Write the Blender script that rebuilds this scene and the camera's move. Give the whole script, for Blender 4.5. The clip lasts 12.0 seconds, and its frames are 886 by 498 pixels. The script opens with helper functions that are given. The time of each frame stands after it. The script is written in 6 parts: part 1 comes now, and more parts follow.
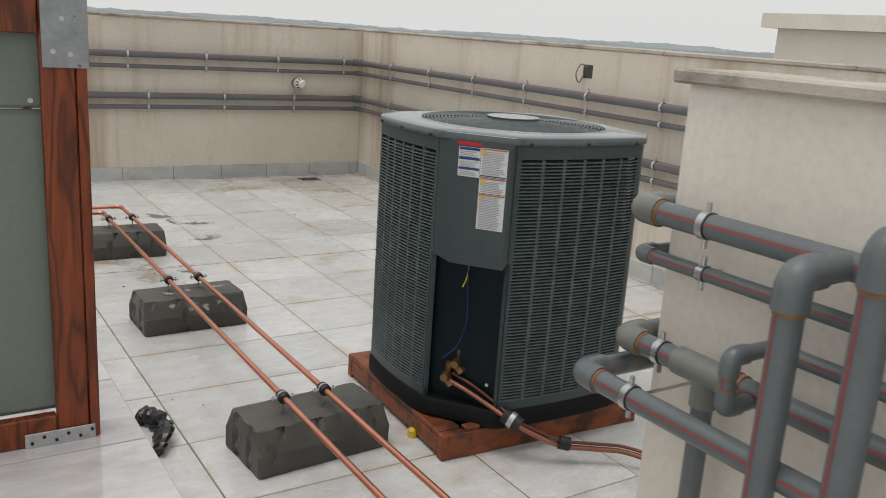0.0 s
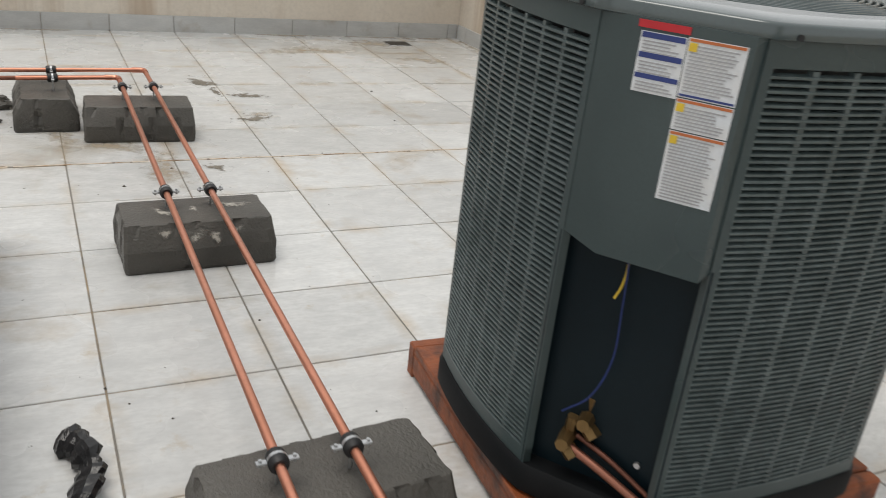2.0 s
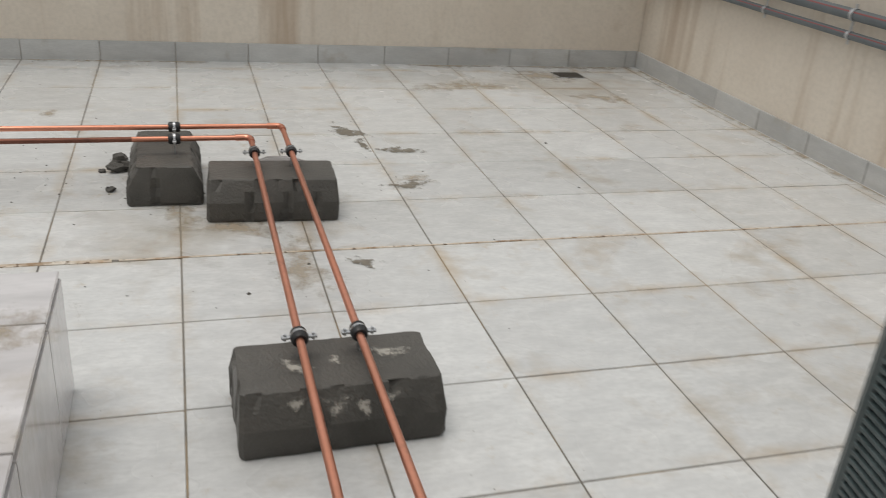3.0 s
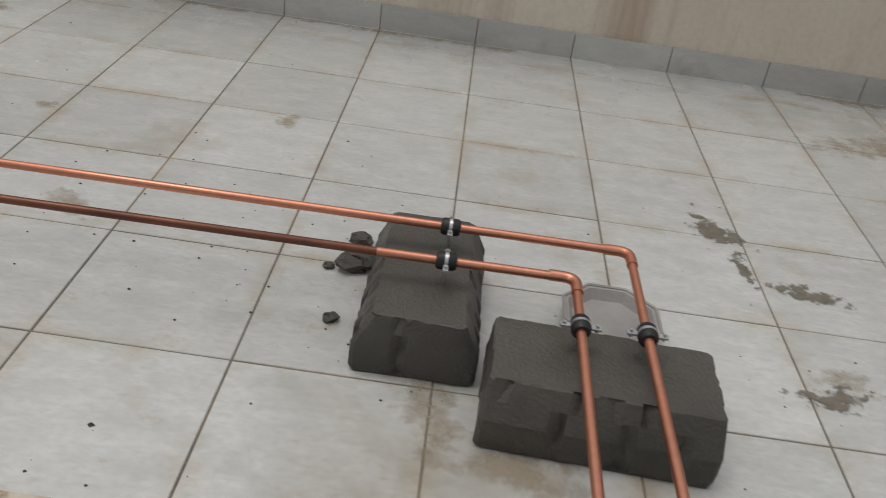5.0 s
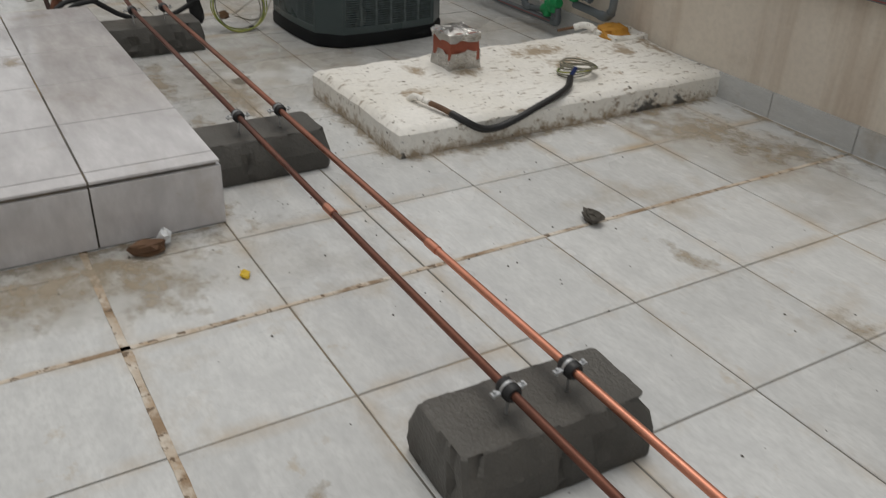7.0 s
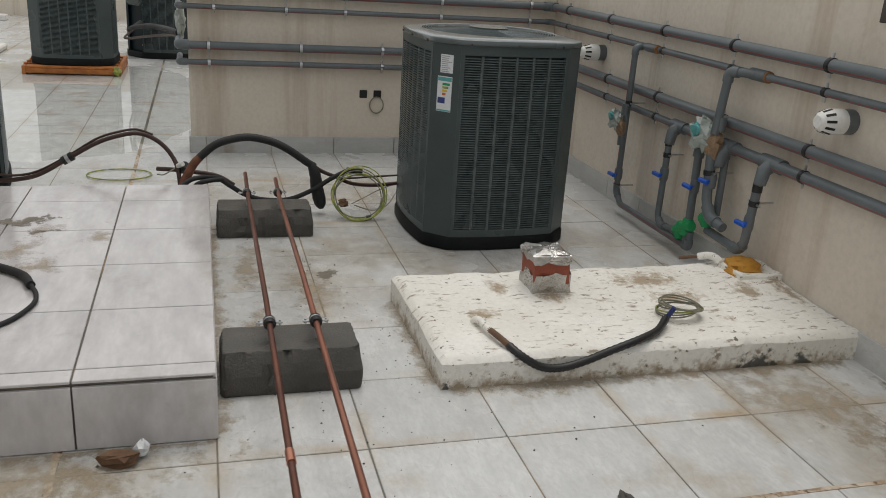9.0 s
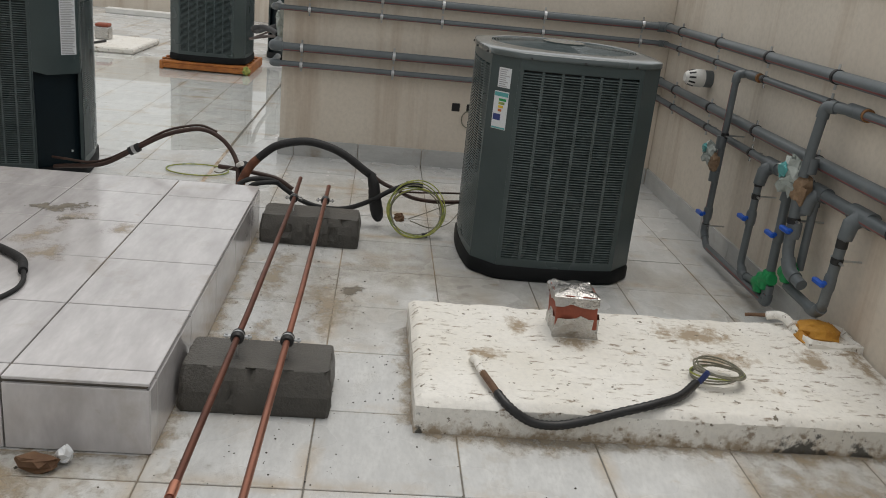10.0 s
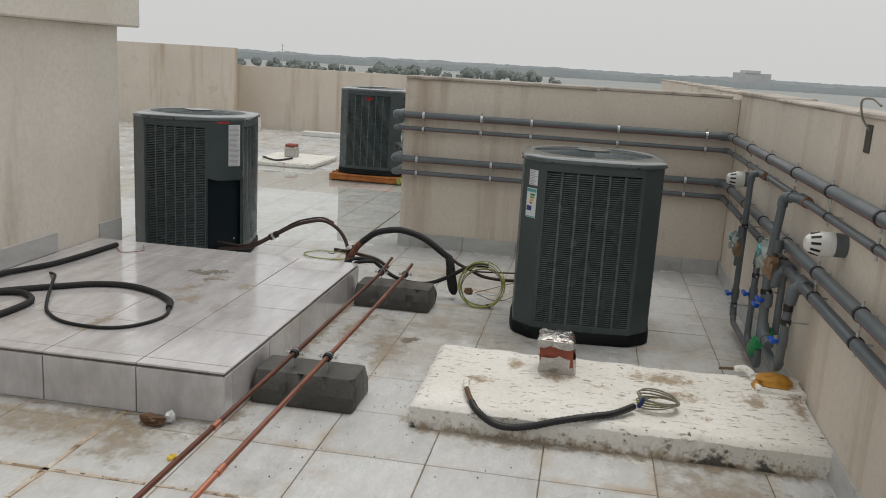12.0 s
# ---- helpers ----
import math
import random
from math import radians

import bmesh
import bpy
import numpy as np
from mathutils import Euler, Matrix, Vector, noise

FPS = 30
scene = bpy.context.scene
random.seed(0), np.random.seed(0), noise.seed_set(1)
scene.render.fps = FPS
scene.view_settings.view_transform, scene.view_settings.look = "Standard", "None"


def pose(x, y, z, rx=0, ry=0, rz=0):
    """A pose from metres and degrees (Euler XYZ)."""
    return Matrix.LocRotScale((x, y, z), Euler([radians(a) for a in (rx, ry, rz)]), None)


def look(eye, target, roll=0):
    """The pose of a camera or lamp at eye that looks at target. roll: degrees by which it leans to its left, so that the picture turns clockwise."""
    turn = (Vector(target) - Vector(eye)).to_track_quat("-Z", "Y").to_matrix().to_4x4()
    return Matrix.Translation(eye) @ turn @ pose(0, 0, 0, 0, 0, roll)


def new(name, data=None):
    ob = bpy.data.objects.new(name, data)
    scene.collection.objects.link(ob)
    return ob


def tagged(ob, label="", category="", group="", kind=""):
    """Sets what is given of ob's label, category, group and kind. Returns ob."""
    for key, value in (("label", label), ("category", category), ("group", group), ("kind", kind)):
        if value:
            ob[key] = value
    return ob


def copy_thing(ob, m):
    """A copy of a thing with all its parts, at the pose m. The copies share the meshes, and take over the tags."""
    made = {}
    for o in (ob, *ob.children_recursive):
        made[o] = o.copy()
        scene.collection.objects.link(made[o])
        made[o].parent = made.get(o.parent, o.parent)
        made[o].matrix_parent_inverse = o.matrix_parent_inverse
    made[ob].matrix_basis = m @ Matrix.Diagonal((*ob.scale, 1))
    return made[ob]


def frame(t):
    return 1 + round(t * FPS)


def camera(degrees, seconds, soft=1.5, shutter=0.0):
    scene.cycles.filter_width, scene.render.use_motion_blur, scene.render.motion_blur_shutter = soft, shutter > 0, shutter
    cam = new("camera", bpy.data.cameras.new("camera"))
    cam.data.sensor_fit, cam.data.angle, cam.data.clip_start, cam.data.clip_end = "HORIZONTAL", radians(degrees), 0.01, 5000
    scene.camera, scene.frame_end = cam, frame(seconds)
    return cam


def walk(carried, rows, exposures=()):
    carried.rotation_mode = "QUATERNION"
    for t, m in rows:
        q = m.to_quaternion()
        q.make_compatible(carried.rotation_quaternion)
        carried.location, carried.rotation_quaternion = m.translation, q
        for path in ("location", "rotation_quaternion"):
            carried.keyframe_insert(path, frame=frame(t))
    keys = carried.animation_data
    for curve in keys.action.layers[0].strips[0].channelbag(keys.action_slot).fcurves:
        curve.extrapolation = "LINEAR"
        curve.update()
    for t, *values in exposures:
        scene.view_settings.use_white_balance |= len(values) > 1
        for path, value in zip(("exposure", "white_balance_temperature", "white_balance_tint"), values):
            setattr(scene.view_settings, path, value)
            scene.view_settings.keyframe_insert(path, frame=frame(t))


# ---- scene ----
cam = camera(54.6, 12.0, soft=0.9, shutter=0.2)
PATH = [
    (0, (-1.517, -4.515, 1.335), (-0.459, -2.892, 0.841), 3.8),
    (0.5, (-1.518, -4.173, 1.313), (-0.461, -2.556, 0.796), 3.7),
    (1, (-1.393, -3.908, 1.278), (-0.333, -2.348, 0.611), 3.9),
    (1.5, (-1.081, -3.645, 1.199), (-0.045, -2.098, 0.47), 6.4),
    (2, (-0.902, -3.397, 1.188), (-0.062, -1.773, 0.377), 6.5),
    (2.5, (-0.783, -2.92, 1.187), (-0.087, -1.238, 0.357), 4.7),
    (3, (-0.768, -2.482, 1.187), (-0.207, -0.755, 0.349), 4.8),
    (3.2, (-0.743, -2.306, 1.186), (-0.294, -0.549, 0.342), 4.4),
    (4.8, (-0.803, -1.024, 1.135), (-0.731, 0.699, 0.123), 8.4),
    (5, (-0.828, -0.902, 1.121), (-0.817, 0.804, 0.077), 8.5),
    (5.5, (-0.988, -0.661, 1.113), (-1.279, 0.962, -0.019), 7.1),
    (6, (-1.194, -0.478, 1.114), (-1.972, 0.934, -0.069), 7.6),
    (6.5, (-1.349, -0.299, 1.139), (-2.596, 0.821, 0.048), 7.3),
    (7, (-1.461, -0.221, 1.206), (-2.942, 0.692, 0.219), 2.3),
    (7.5, (-1.545, -0.152, 1.279), (-3.186, 0.678, 0.492), 2.2),
    (9.3, (-1.624, 0.523, 1.294), (-3.451, 1.021, 0.651), 3.5),
    (9.5, (-1.668, 0.616, 1.278), (-3.506, 1.074, 0.638), 3.2),
    (10, (-1.771, 0.919, 1.274), (-3.656, 1.089, 0.628), 5.9),
    (10.5, (-1.692, 1.094, 1.305), (-3.597, 1.179, 0.703), 5.2),
    (11, (-1.396, 1.26, 1.371), (-3.321, 1.148, 0.841), 4.1),
    (11.5, (-1.136, 1.524, 1.413), (-3.068, 1.238, 0.985), 3.2),
    (12, (-0.844, 1.659, 1.388), (-2.772, 1.349, 0.96), 3.4),
]
walk(cam, [(t, look(eye, target, roll)) for t, eye, target, roll in PATH],
     [(0.0, 0.20), (0.5, 0.30), (1.0, 0.32), (2.0, 0.38), (2.5, 0.36), (3.0, 0.14), (3.2, 0.06), (4.8, -0.24), (5.5, -0.28), (6.5, -0.26), (7.5, -0.17), (9.5, -0.02), (10.5, -0.02), (12.0, -0.02)])

# ---- light ----
world = bpy.data.worlds.new("overcast_sky")
scene.world = world
world.use_nodes = True
wn, wl = world.node_tree.nodes, world.node_tree.links
wn.clear()
sky = wn.new("ShaderNodeTexSky")
sky.sky_type, sky.sun_disc = "NISHITA", False
sky.sun_elevation, sky.sun_rotation = radians(76), radians(287)
sky.dust_density, sky.air_density = 6.0, 1.0
sky_gain = wn.new("ShaderNodeMix")
sky_gain.data_type, sky_gain.blend_type = "RGBA", "MULTIPLY"
sky_gain.inputs["Factor"].default_value = 1.0
sky_gain.inputs["B"].default_value = (0.10, 0.10, 0.10, 1)
cloud = wn.new("ShaderNodeMix")
cloud.data_type = "RGBA"
cloud.inputs["Factor"].default_value = 0.88
cloud.inputs["B"].default_value = (0.70, 0.705, 0.695, 1)
back = wn.new("ShaderNodeBackground")
out = wn.new("ShaderNodeOutputWorld")
wl.new(sky.outputs[0], sky_gain.inputs["A"])
wl.new(sky_gain.outputs["Result"], cloud.inputs["A"])
wl.new(cloud.outputs["Result"], back.inputs["Color"])
back.inputs["Strength"].default_value = 1.0
wl.new(back.outputs[0], out.inputs[0])
sun_data = bpy.data.lights.new("sun", "SUN")
sun_data.energy, sun_data.angle, sun_data.color = 1.0, radians(32), (1.0, 0.96, 0.9)
sun = new("sun", sun_data)
sun.matrix_world = look((-2.0, 0.6, 8.4), (0, 0, 0))


# ---- materials ----
def mat(name, color, rough=0.6, metal=0.0, alt=None, scale=6.0, stretch=(1, 1, 1), mixf=1.0, fine=90.0, bump=0.1,
        bump_scale=60.0, dirt=None, dirt_scale=3.0, dirt_low=0.55, dirt_high=0.75, dirt_stretch=(1, 1, 1), vary=0.0, rough_var=0.1, coat=0.0, spec=0.5, own=False,
        rough_scale=1.7, stains=(), knots=False, grid=None, spots=None, spot_scale=50.0, spot_low=0.70, patch=None, patch_scale=1.2, patch_low=0.6, holes=None, finef=0.45):
    m = bpy.data.materials.new(name)
    m.use_nodes = True
    n, l = m.node_tree.nodes, m.node_tree.links
    b = n["Principled BSDF"]
    b.inputs["Metallic"].default_value = metal
    b.inputs["Specular IOR Level"].default_value = spec
    b.inputs["Coat Weight"].default_value = coat
    b.inputs["Coat Roughness"].default_value = 0.12
    geo = n.new("ShaderNodeNewGeometry")
    src = geo.outputs["Position"]
    if own:
        tc = n.new("ShaderNodeTexCoord")
        src = tc.outputs["Object"]

    def noise_of(sc, st, detail=4.0, rough_n=0.6):
        mp = n.new("ShaderNodeMapping")
        mp.inputs["Scale"].default_value = st
        l.new(src, mp.inputs["Vector"])
        t = n.new("ShaderNodeTexNoise")
        t.inputs["Scale"].default_value, t.inputs["Detail"].default_value, t.inputs["Roughness"].default_value = sc, detail, rough_n
        l.new(mp.outputs[0], t.inputs["Vector"])
        return t.outputs["Fac"]

    def ramp(fac, lo, hi):
        r = n.new("ShaderNodeMapRange")
        r.inputs["From Min"].default_value, r.inputs["From Max"].default_value = lo, hi
        l.new(fac, r.inputs["Value"])
        return r.outputs[0]

    def mix(fac, a, c, gain=1.0, mode="MIX"):
        x = n.new("ShaderNodeMix")
        x.data_type, x.blend_type = "RGBA", mode
        if gain != 1.0:
            g = n.new("ShaderNodeMath")
            g.operation = "MULTIPLY"
            l.new(fac, g.inputs[0])
            g.inputs[1].default_value = gain
            fac = g.outputs[0]
        l.new(fac, x.inputs["Factor"])
        for v, k in ((a, "A"), (c, "B")):
            if isinstance(v, tuple):
                x.inputs[k].default_value = (*v, 1)
            else:
                l.new(v, x.inputs[k])
        return x.outputs["Result"]

    def covered(fac, name_a, gain):
        at = n.new("ShaderNodeAttribute")
        at.attribute_name = name_a
        ma = n.new("ShaderNodeMath")
        ma.operation = "MULTIPLY_ADD"
        l.new(at.outputs["Fac"], ma.inputs[0])
        ma.inputs[1].default_value = gain
        l.new(fac, ma.inputs[2])
        return ma.outputs[0]

    alt = alt or tuple(c * 0.78 for c in color)
    col = mix(ramp(noise_of(scale, stretch), 0.35, 0.7), color, alt, mixf)
    col = mix(ramp(noise_of(fine, stretch, 2.0), 0.4, 0.75), col, tuple(c * 0.76 for c in color), finef)
    if dirt:
        big = noise_of(dirt_scale, dirt_stretch, 6.0, 0.65)
        col = mix(ramp(big, dirt_low, dirt_high), col, dirt, 0.85)
    if knots:
        # growth rings flowing round long knots
        mp = n.new("ShaderNodeMapping")
        mp.inputs["Scale"].default_value = (9.0, 9.0, 1.5)
        l.new(src, mp.inputs["Vector"])
        warp = n.new("ShaderNodeTexNoise")
        warp.inputs["Scale"].default_value = 1.6
        l.new(mp.outputs[0], warp.inputs["Vector"])
        vo = n.new("ShaderNodeTexVoronoi")
        vo.feature = "SMOOTH_F1"
        vo.inputs["Scale"].default_value, vo.inputs["Smoothness"].default_value = 0.85, 0.6
        l.new(mp.outputs[0], vo.inputs["Vector"])
        su = n.new("ShaderNodeMath")
        su.operation = "MULTIPLY_ADD"
        l.new(warp.outputs["Fac"], su.inputs[0])
        su.inputs[1].default_value = 0.55
        l.new(vo.outputs["Distance"], su.inputs[2])
        fr_ = n.new("ShaderNodeMath")
        fr_.operation = "PINGPONG"
        l.new(su.outputs[0], fr_.inputs[0])
        fr_.inputs[1].default_value = 0.055
        col = mix(ramp(fr_.outputs[0], 0.020, 0.052), col, tuple(c * 0.22 for c in color), 0.8)
        col = mix(ramp(vo.outputs["Distance"], 0.16, 0.05), col, tuple(c * 0.12 for c in color), 0.85)
    if grid:
        # rusty seepage beside the joints
        sep = n.new("ShaderNodeSeparateXYZ")
        l.new(src, sep.inputs[0])
        dist = []
        for axis in ("X", "Y"):
            pp = n.new("ShaderNodeMath")
            pp.operation = "PINGPONG"
            l.new(sep.outputs[axis], pp.inputs[0])
            pp.inputs[1].default_value = 0.2
            dist.append(pp.outputs[0])
        near = n.new("ShaderNodeMath")
        near.operation = "MINIMUM"
        l.new(dist[0], near.inputs[0])
        l.new(dist[1], near.inputs[1])
        seep = n.new("ShaderNodeMath")
        seep.operation = "MULTIPLY"
        l.new(ramp(near.outputs[0], 0.045, 0.002), seep.inputs[0])
        l.new(ramp(noise_of(2.3, (1, 1, 1), 6.0, 0.7), 0.46, 0.70), seep.inputs[1])
        col = mix(seep.outputs[0], col, grid, 0.8)
    for name_a, tint, sc_a, lo_a, hi_a in stains:
        col = mix(ramp(covered(noise_of(sc_a, (1, 1, 1), 6.0, 0.7), name_a, 0.45), lo_a, hi_a), col, tint, 0.88)
    if patch:
        col = mix(ramp(noise_of(patch_scale, (1, 1, 1), 8.0, 0.7), patch_low, patch_low + 0.10), col, patch, 0.6)
    if spots:
        col = mix(ramp(noise_of(spot_scale, (1, 1, 1), 3.0, 0.55), spot_low, spot_low + 0.04), col, spots, 0.9)
    if vary:
        oi = n.new("ShaderNodeObjectInfo")
        hs = n.new("ShaderNodeHueSaturation")
        mr = n.new("ShaderNodeMapRange")
        mr.inputs["To Min"].default_value, mr.inputs["To Max"].default_value = 1 - vary, 1 + vary
        l.new(oi.outputs["Random"], mr.inputs["Value"])
        l.new(mr.outputs[0], hs.inputs["Value"])
        l.new(col, hs.inputs["Color"])
        col = hs.outputs["Color"]
    l.new(col, b.inputs["Base Color"])
    rr = n.new("ShaderNodeMapRange")
    rr.inputs["From Min"].default_value, rr.inputs["From Max"].default_value = 0.38, 0.62
    rr.inputs["To Min"].default_value, rr.inputs["To Max"].default_value = max(0.02, rough - rough_var), min(1.0, rough + rough_var)
    l.new(noise_of(rough_scale, (1, 1, 1), 3.0), rr.inputs["Value"])
    l.new(rr.outputs[0], b.inputs["Roughness"])
    if holes:
        grains = noise_of(holes[0], (1, 1, 1), 6.0, 0.7)
        if len(holes) > 4:
            grains = covered(grains, "cover", holes[4])
        cover = ramp(grains, holes[1], holes[2])
        keep = n.new("ShaderNodeMath")
        keep.operation = "MULTIPLY"
        l.new(cover, keep.inputs[0])
        keep.inputs[1].default_value = holes[3]
        l.new(keep.outputs[0], b.inputs["Alpha"])
    if bump:
        bp = n.new("ShaderNodeBump")
        bp.inputs["Strength"].default_value, bp.inputs["Distance"].default_value = bump, 0.01
        l.new(noise_of(bump_scale, stretch), bp.inputs["Height"])
        l.new(bp.outputs[0], b.inputs["Normal"])
    return m


M = {}
M["tile"] = mat("floor_tile", (0.63, 0.635, 0.625), 0.25, grid=(0.42, 0.31, 0.18), alt=(0.52, 0.525, 0.52), scale=10, stretch=(0.8, 1.8, 1), fine=46, finef=0.65, bump=0.06, bump_scale=60,
                dirt=(0.38, 0.31, 0.22), dirt_scale=2.6, dirt_low=0.56, dirt_high=0.80, vary=0.07, rough_var=0.16,
                spots=(0.10, 0.09, 0.075), spot_scale=42, spot_low=0.735, patch=(0.43, 0.35, 0.245), patch_scale=8, patch_low=0.615)
M["platform_tile"] = mat("platform_tile", (0.62, 0.60, 0.60), 0.10, coat=0.5, alt=(0.44, 0.42, 0.42), scale=5, stretch=(0.7, 2.2, 1), fine=24, bump=0.03,
                         dirt=(0.36, 0.31, 0.25), dirt_scale=3.3, dirt_low=0.57, dirt_high=0.78, vary=0.05, rough_var=0.07, patch=(0.34, 0.29, 0.23), patch_scale=7, patch_low=0.635)
M["skirting"] = mat("skirting_tile", (0.55, 0.55, 0.535), 0.42, alt=(0.45, 0.45, 0.44), scale=10, stretch=(0.6, 0.6, 2), dirt=(0.30, 0.24, 0.17), dirt_low=0.58, vary=0.08)
M["grout"] = mat("grout", (0.20, 0.185, 0.16), 0.8, scale=2, alt=(0.12, 0.112, 0.10), dirt=(0.36, 0.26, 0.145), dirt_scale=1.6, dirt_low=0.50, dirt_high=0.64)
M["joint"] = mat("joint_filler", (0.66, 0.61, 0.53), 0.7, alt=(0.36, 0.23, 0.12), scale=11, bump=0.4, dirt=(0.24, 0.15, 0.075), dirt_scale=6, dirt_low=0.50, dirt_high=0.58, spots=(0.12, 0.075, 0.04), spot_scale=36, spot_low=0.58)
M["plaster"] = mat("wall_plaster", (0.735, 0.665, 0.57), 0.8, alt=(0.66, 0.585, 0.495), scale=1.8, fine=45, bump=0.12, bump_scale=25,
                   dirt=(0.36, 0.245, 0.15), dirt_scale=2.6, dirt_stretch=(1, 1, 0.07), dirt_low=0.53, dirt_high=0.74, patch=(0.50, 0.42, 0.33), patch_scale=2.2, patch_low=0.62)
M["plaster_pale"] = mat("pale_plaster", (0.80, 0.75, 0.675), 0.8, alt=(0.73, 0.67, 0.59), scale=2.2, fine=45, bump=0.15, bump_scale=18,
                        dirt=(0.50, 0.42, 0.33), dirt_scale=2.0, dirt_stretch=(1, 1, 0.2), dirt_low=0.60, dirt_high=0.80)
M["coping"] = mat("coping_stone", (0.55, 0.50, 0.44), 0.8, scale=4, alt=(0.38, 0.33, 0.28), dirt=(0.15, 0.125, 0.105), dirt_scale=4, dirt_low=0.53, bump=0.4)
M["metal_grey"] = mat("painted_steel", (0.052, 0.074, 0.075), 0.34, scale=5, alt=(0.042, 0.060, 0.062), fine=200, bump=0.03, rough_var=0.1, spec=0.5)
M["cap_grey"] = mat("cap_paint", (0.062, 0.083, 0.084), 0.24, coat=0.8, scale=5, alt=(0.048, 0.066, 0.068), fine=200, bump=0.03, rough_var=0.1)
M["slat_grey"] = mat("slat_paint", (0.108, 0.136, 0.138), 0.26, scale=30, alt=(0.060, 0.080, 0.081), bump=0.02, vary=0.06)
# the rib paint scaled darker, for slats shaded when seen from above
M["slat_dark"] = mat("slat_paint_shaded", (0.096, 0.124, 0.126), 0.26, scale=30, alt=(0.054, 0.072, 0.073), bump=0.02, vary=0.06)
M["coil"] = mat("dark_coil", (0.010, 0.014, 0.016), 0.6, fine=300, scale=60)
# the recess's shade is put into this near-black blue
M["recess"] = mat("recess_shade", (0.005, 0.013, 0.018), 0.45, scale=6, bump=0.02, spec=0.2)
M["black"] = mat("black_plastic", (0.014, 0.014, 0.015), 0.5, scale=12, bump=0.1)
M["pan"] = mat("base_pan_plastic", (0.006, 0.007, 0.008), 0.6, scale=12, bump=0.05, spec=0.2)
M["wet_bag"] = mat("shiny_black_film", (0.010, 0.010, 0.011), 0.2, scale=12, bump=0.4, bump_scale=50)
M["brown_rubber"] = mat("brown_rubber", (0.055, 0.026, 0.018), 0.55, scale=30, alt=(0.035, 0.018, 0.014))
M["rust_foam"] = mat("rusty_foam", (0.20, 0.072, 0.036), 0.75, alt=(0.09, 0.035, 0.02), scale=25, bump=0.3)
M["foam"] = mat("foam_insulation", (0.017, 0.017, 0.018), 0.75, scale=25, bump=0.3)
M["copper"] = mat("copper", (0.68, 0.30, 0.205), 0.44, 1.0, alt=(0.58, 0.26, 0.17), scale=7, fine=60, bump=0.06, dirt=(0.22, 0.10, 0.07), dirt_scale=9, dirt_low=0.62, rough_var=0.1)
M["copper_dark"] = mat("aged_copper", (0.22, 0.092, 0.062), 0.46, 0.8, alt=(0.13, 0.058, 0.043), scale=6, bump=0.08, dirt=(0.10, 0.05, 0.04), dirt_low=0.6, dirt_scale=7)
M["copper_mid"] = mat("dull_copper", (0.42, 0.185, 0.125), 0.45, 0.9, alt=(0.26, 0.115, 0.08), scale=7, bump=0.08, dirt=(0.14, 0.07, 0.05), dirt_low=0.58, dirt_scale=8)
M["brown_clay"] = mat("brown_clay", (0.17, 0.095, 0.05), 0.8, scale=18, alt=(0.10, 0.05, 0.028), bump=0.4)
M["hemp"] = mat("brown_hemp", (0.30, 0.20, 0.12), 0.8, alt=(0.19, 0.12, 0.07), scale=40, bump=0.4, bump_scale=60)
M["brass"] = mat("brass", (0.26, 0.17, 0.075), 0.45, 0.9, scale=30)
M["zinc"] = mat("zinc", (0.60, 0.61, 0.62), 0.35, 0.9, scale=40)
M["galv"] = mat("galvanised_steel", (0.36, 0.38, 0.39), 0.45, 0.75, scale=30, alt=(0.27, 0.29, 0.30), spots=(0.12, 0.11, 0.10), spot_scale=40, spot_low=0.66)
M["concrete"] = mat("wet_concrete", (0.094, 0.088, 0.077), 0.55, alt=(0.056, 0.053, 0.047), scale=5, fine=120, bump=0.5, bump_scale=110, rough_var=0.2,
                    dirt=(0.26, 0.24, 0.20), dirt_scale=15, dirt_low=0.68, dirt_high=0.82, own=True)
M["wood"] = mat("red_stained_wood", (0.27, 0.058, 0.014), 0.42, alt=(0.13, 0.024, 0.007), scale=11, stretch=(4, 4, 0.28), fine=34, bump=0.25, bump_scale=30, vary=0.12, knots=True,
                dirt=(0.05, 0.011, 0.005), dirt_scale=9, dirt_stretch=(5, 5, 0.22), dirt_low=0.56, dirt_high=0.68)
M["pallet"] = mat("pallet_wood", (0.29, 0.075, 0.019), 0.5, alt=(0.075, 0.020, 0.008), scale=8, stretch=(0.8, 1.6, 2.2), fine=30, finef=0.7, bump=0.35, bump_scale=30, vary=0.18,
                  dirt=(0.035, 0.014, 0.008), dirt_scale=9, dirt_low=0.52, dirt_high=0.64)
M["pallet_orange"] = mat("orange_pallet_wood", (0.52, 0.19, 0.04), 0.5, alt=(0.30, 0.09, 0.02), scale=8, stretch=(0.8, 1.6, 2.2), bump=0.3, bump_scale=30, vary=0.1)
M["panel"] = mat("panel_paint", (0.18, 0.215, 0.183), 0.5, scale=2, alt=(0.155, 0.188, 0.158), bump=0.02)
M["pvc"] = mat("grey_pvc", (0.135, 0.155, 0.165), 0.4, alt=(0.105, 0.12, 0.128), scale=5, fine=70, bump=0.03, dirt=(0.20, 0.19, 0.17), dirt_scale=7, dirt_low=0.62)
M["pvc_old"] = mat("weathered_pvc", (0.20, 0.205, 0.185), 0.5, alt=(0.14, 0.145, 0.135), scale=9, bump=0.05)
M["stripe"] = mat("red_stripe", (0.26, 0.075, 0.072), 0.5)
M["glue"] = mat("orange_glue", (0.30, 0.14, 0.05), 0.6, scale=30)
M["white_pvc"] = mat("white_plastic", (0.78, 0.77, 0.74), 0.4, scale=8, alt=(0.68, 0.67, 0.63), bump=0.02)
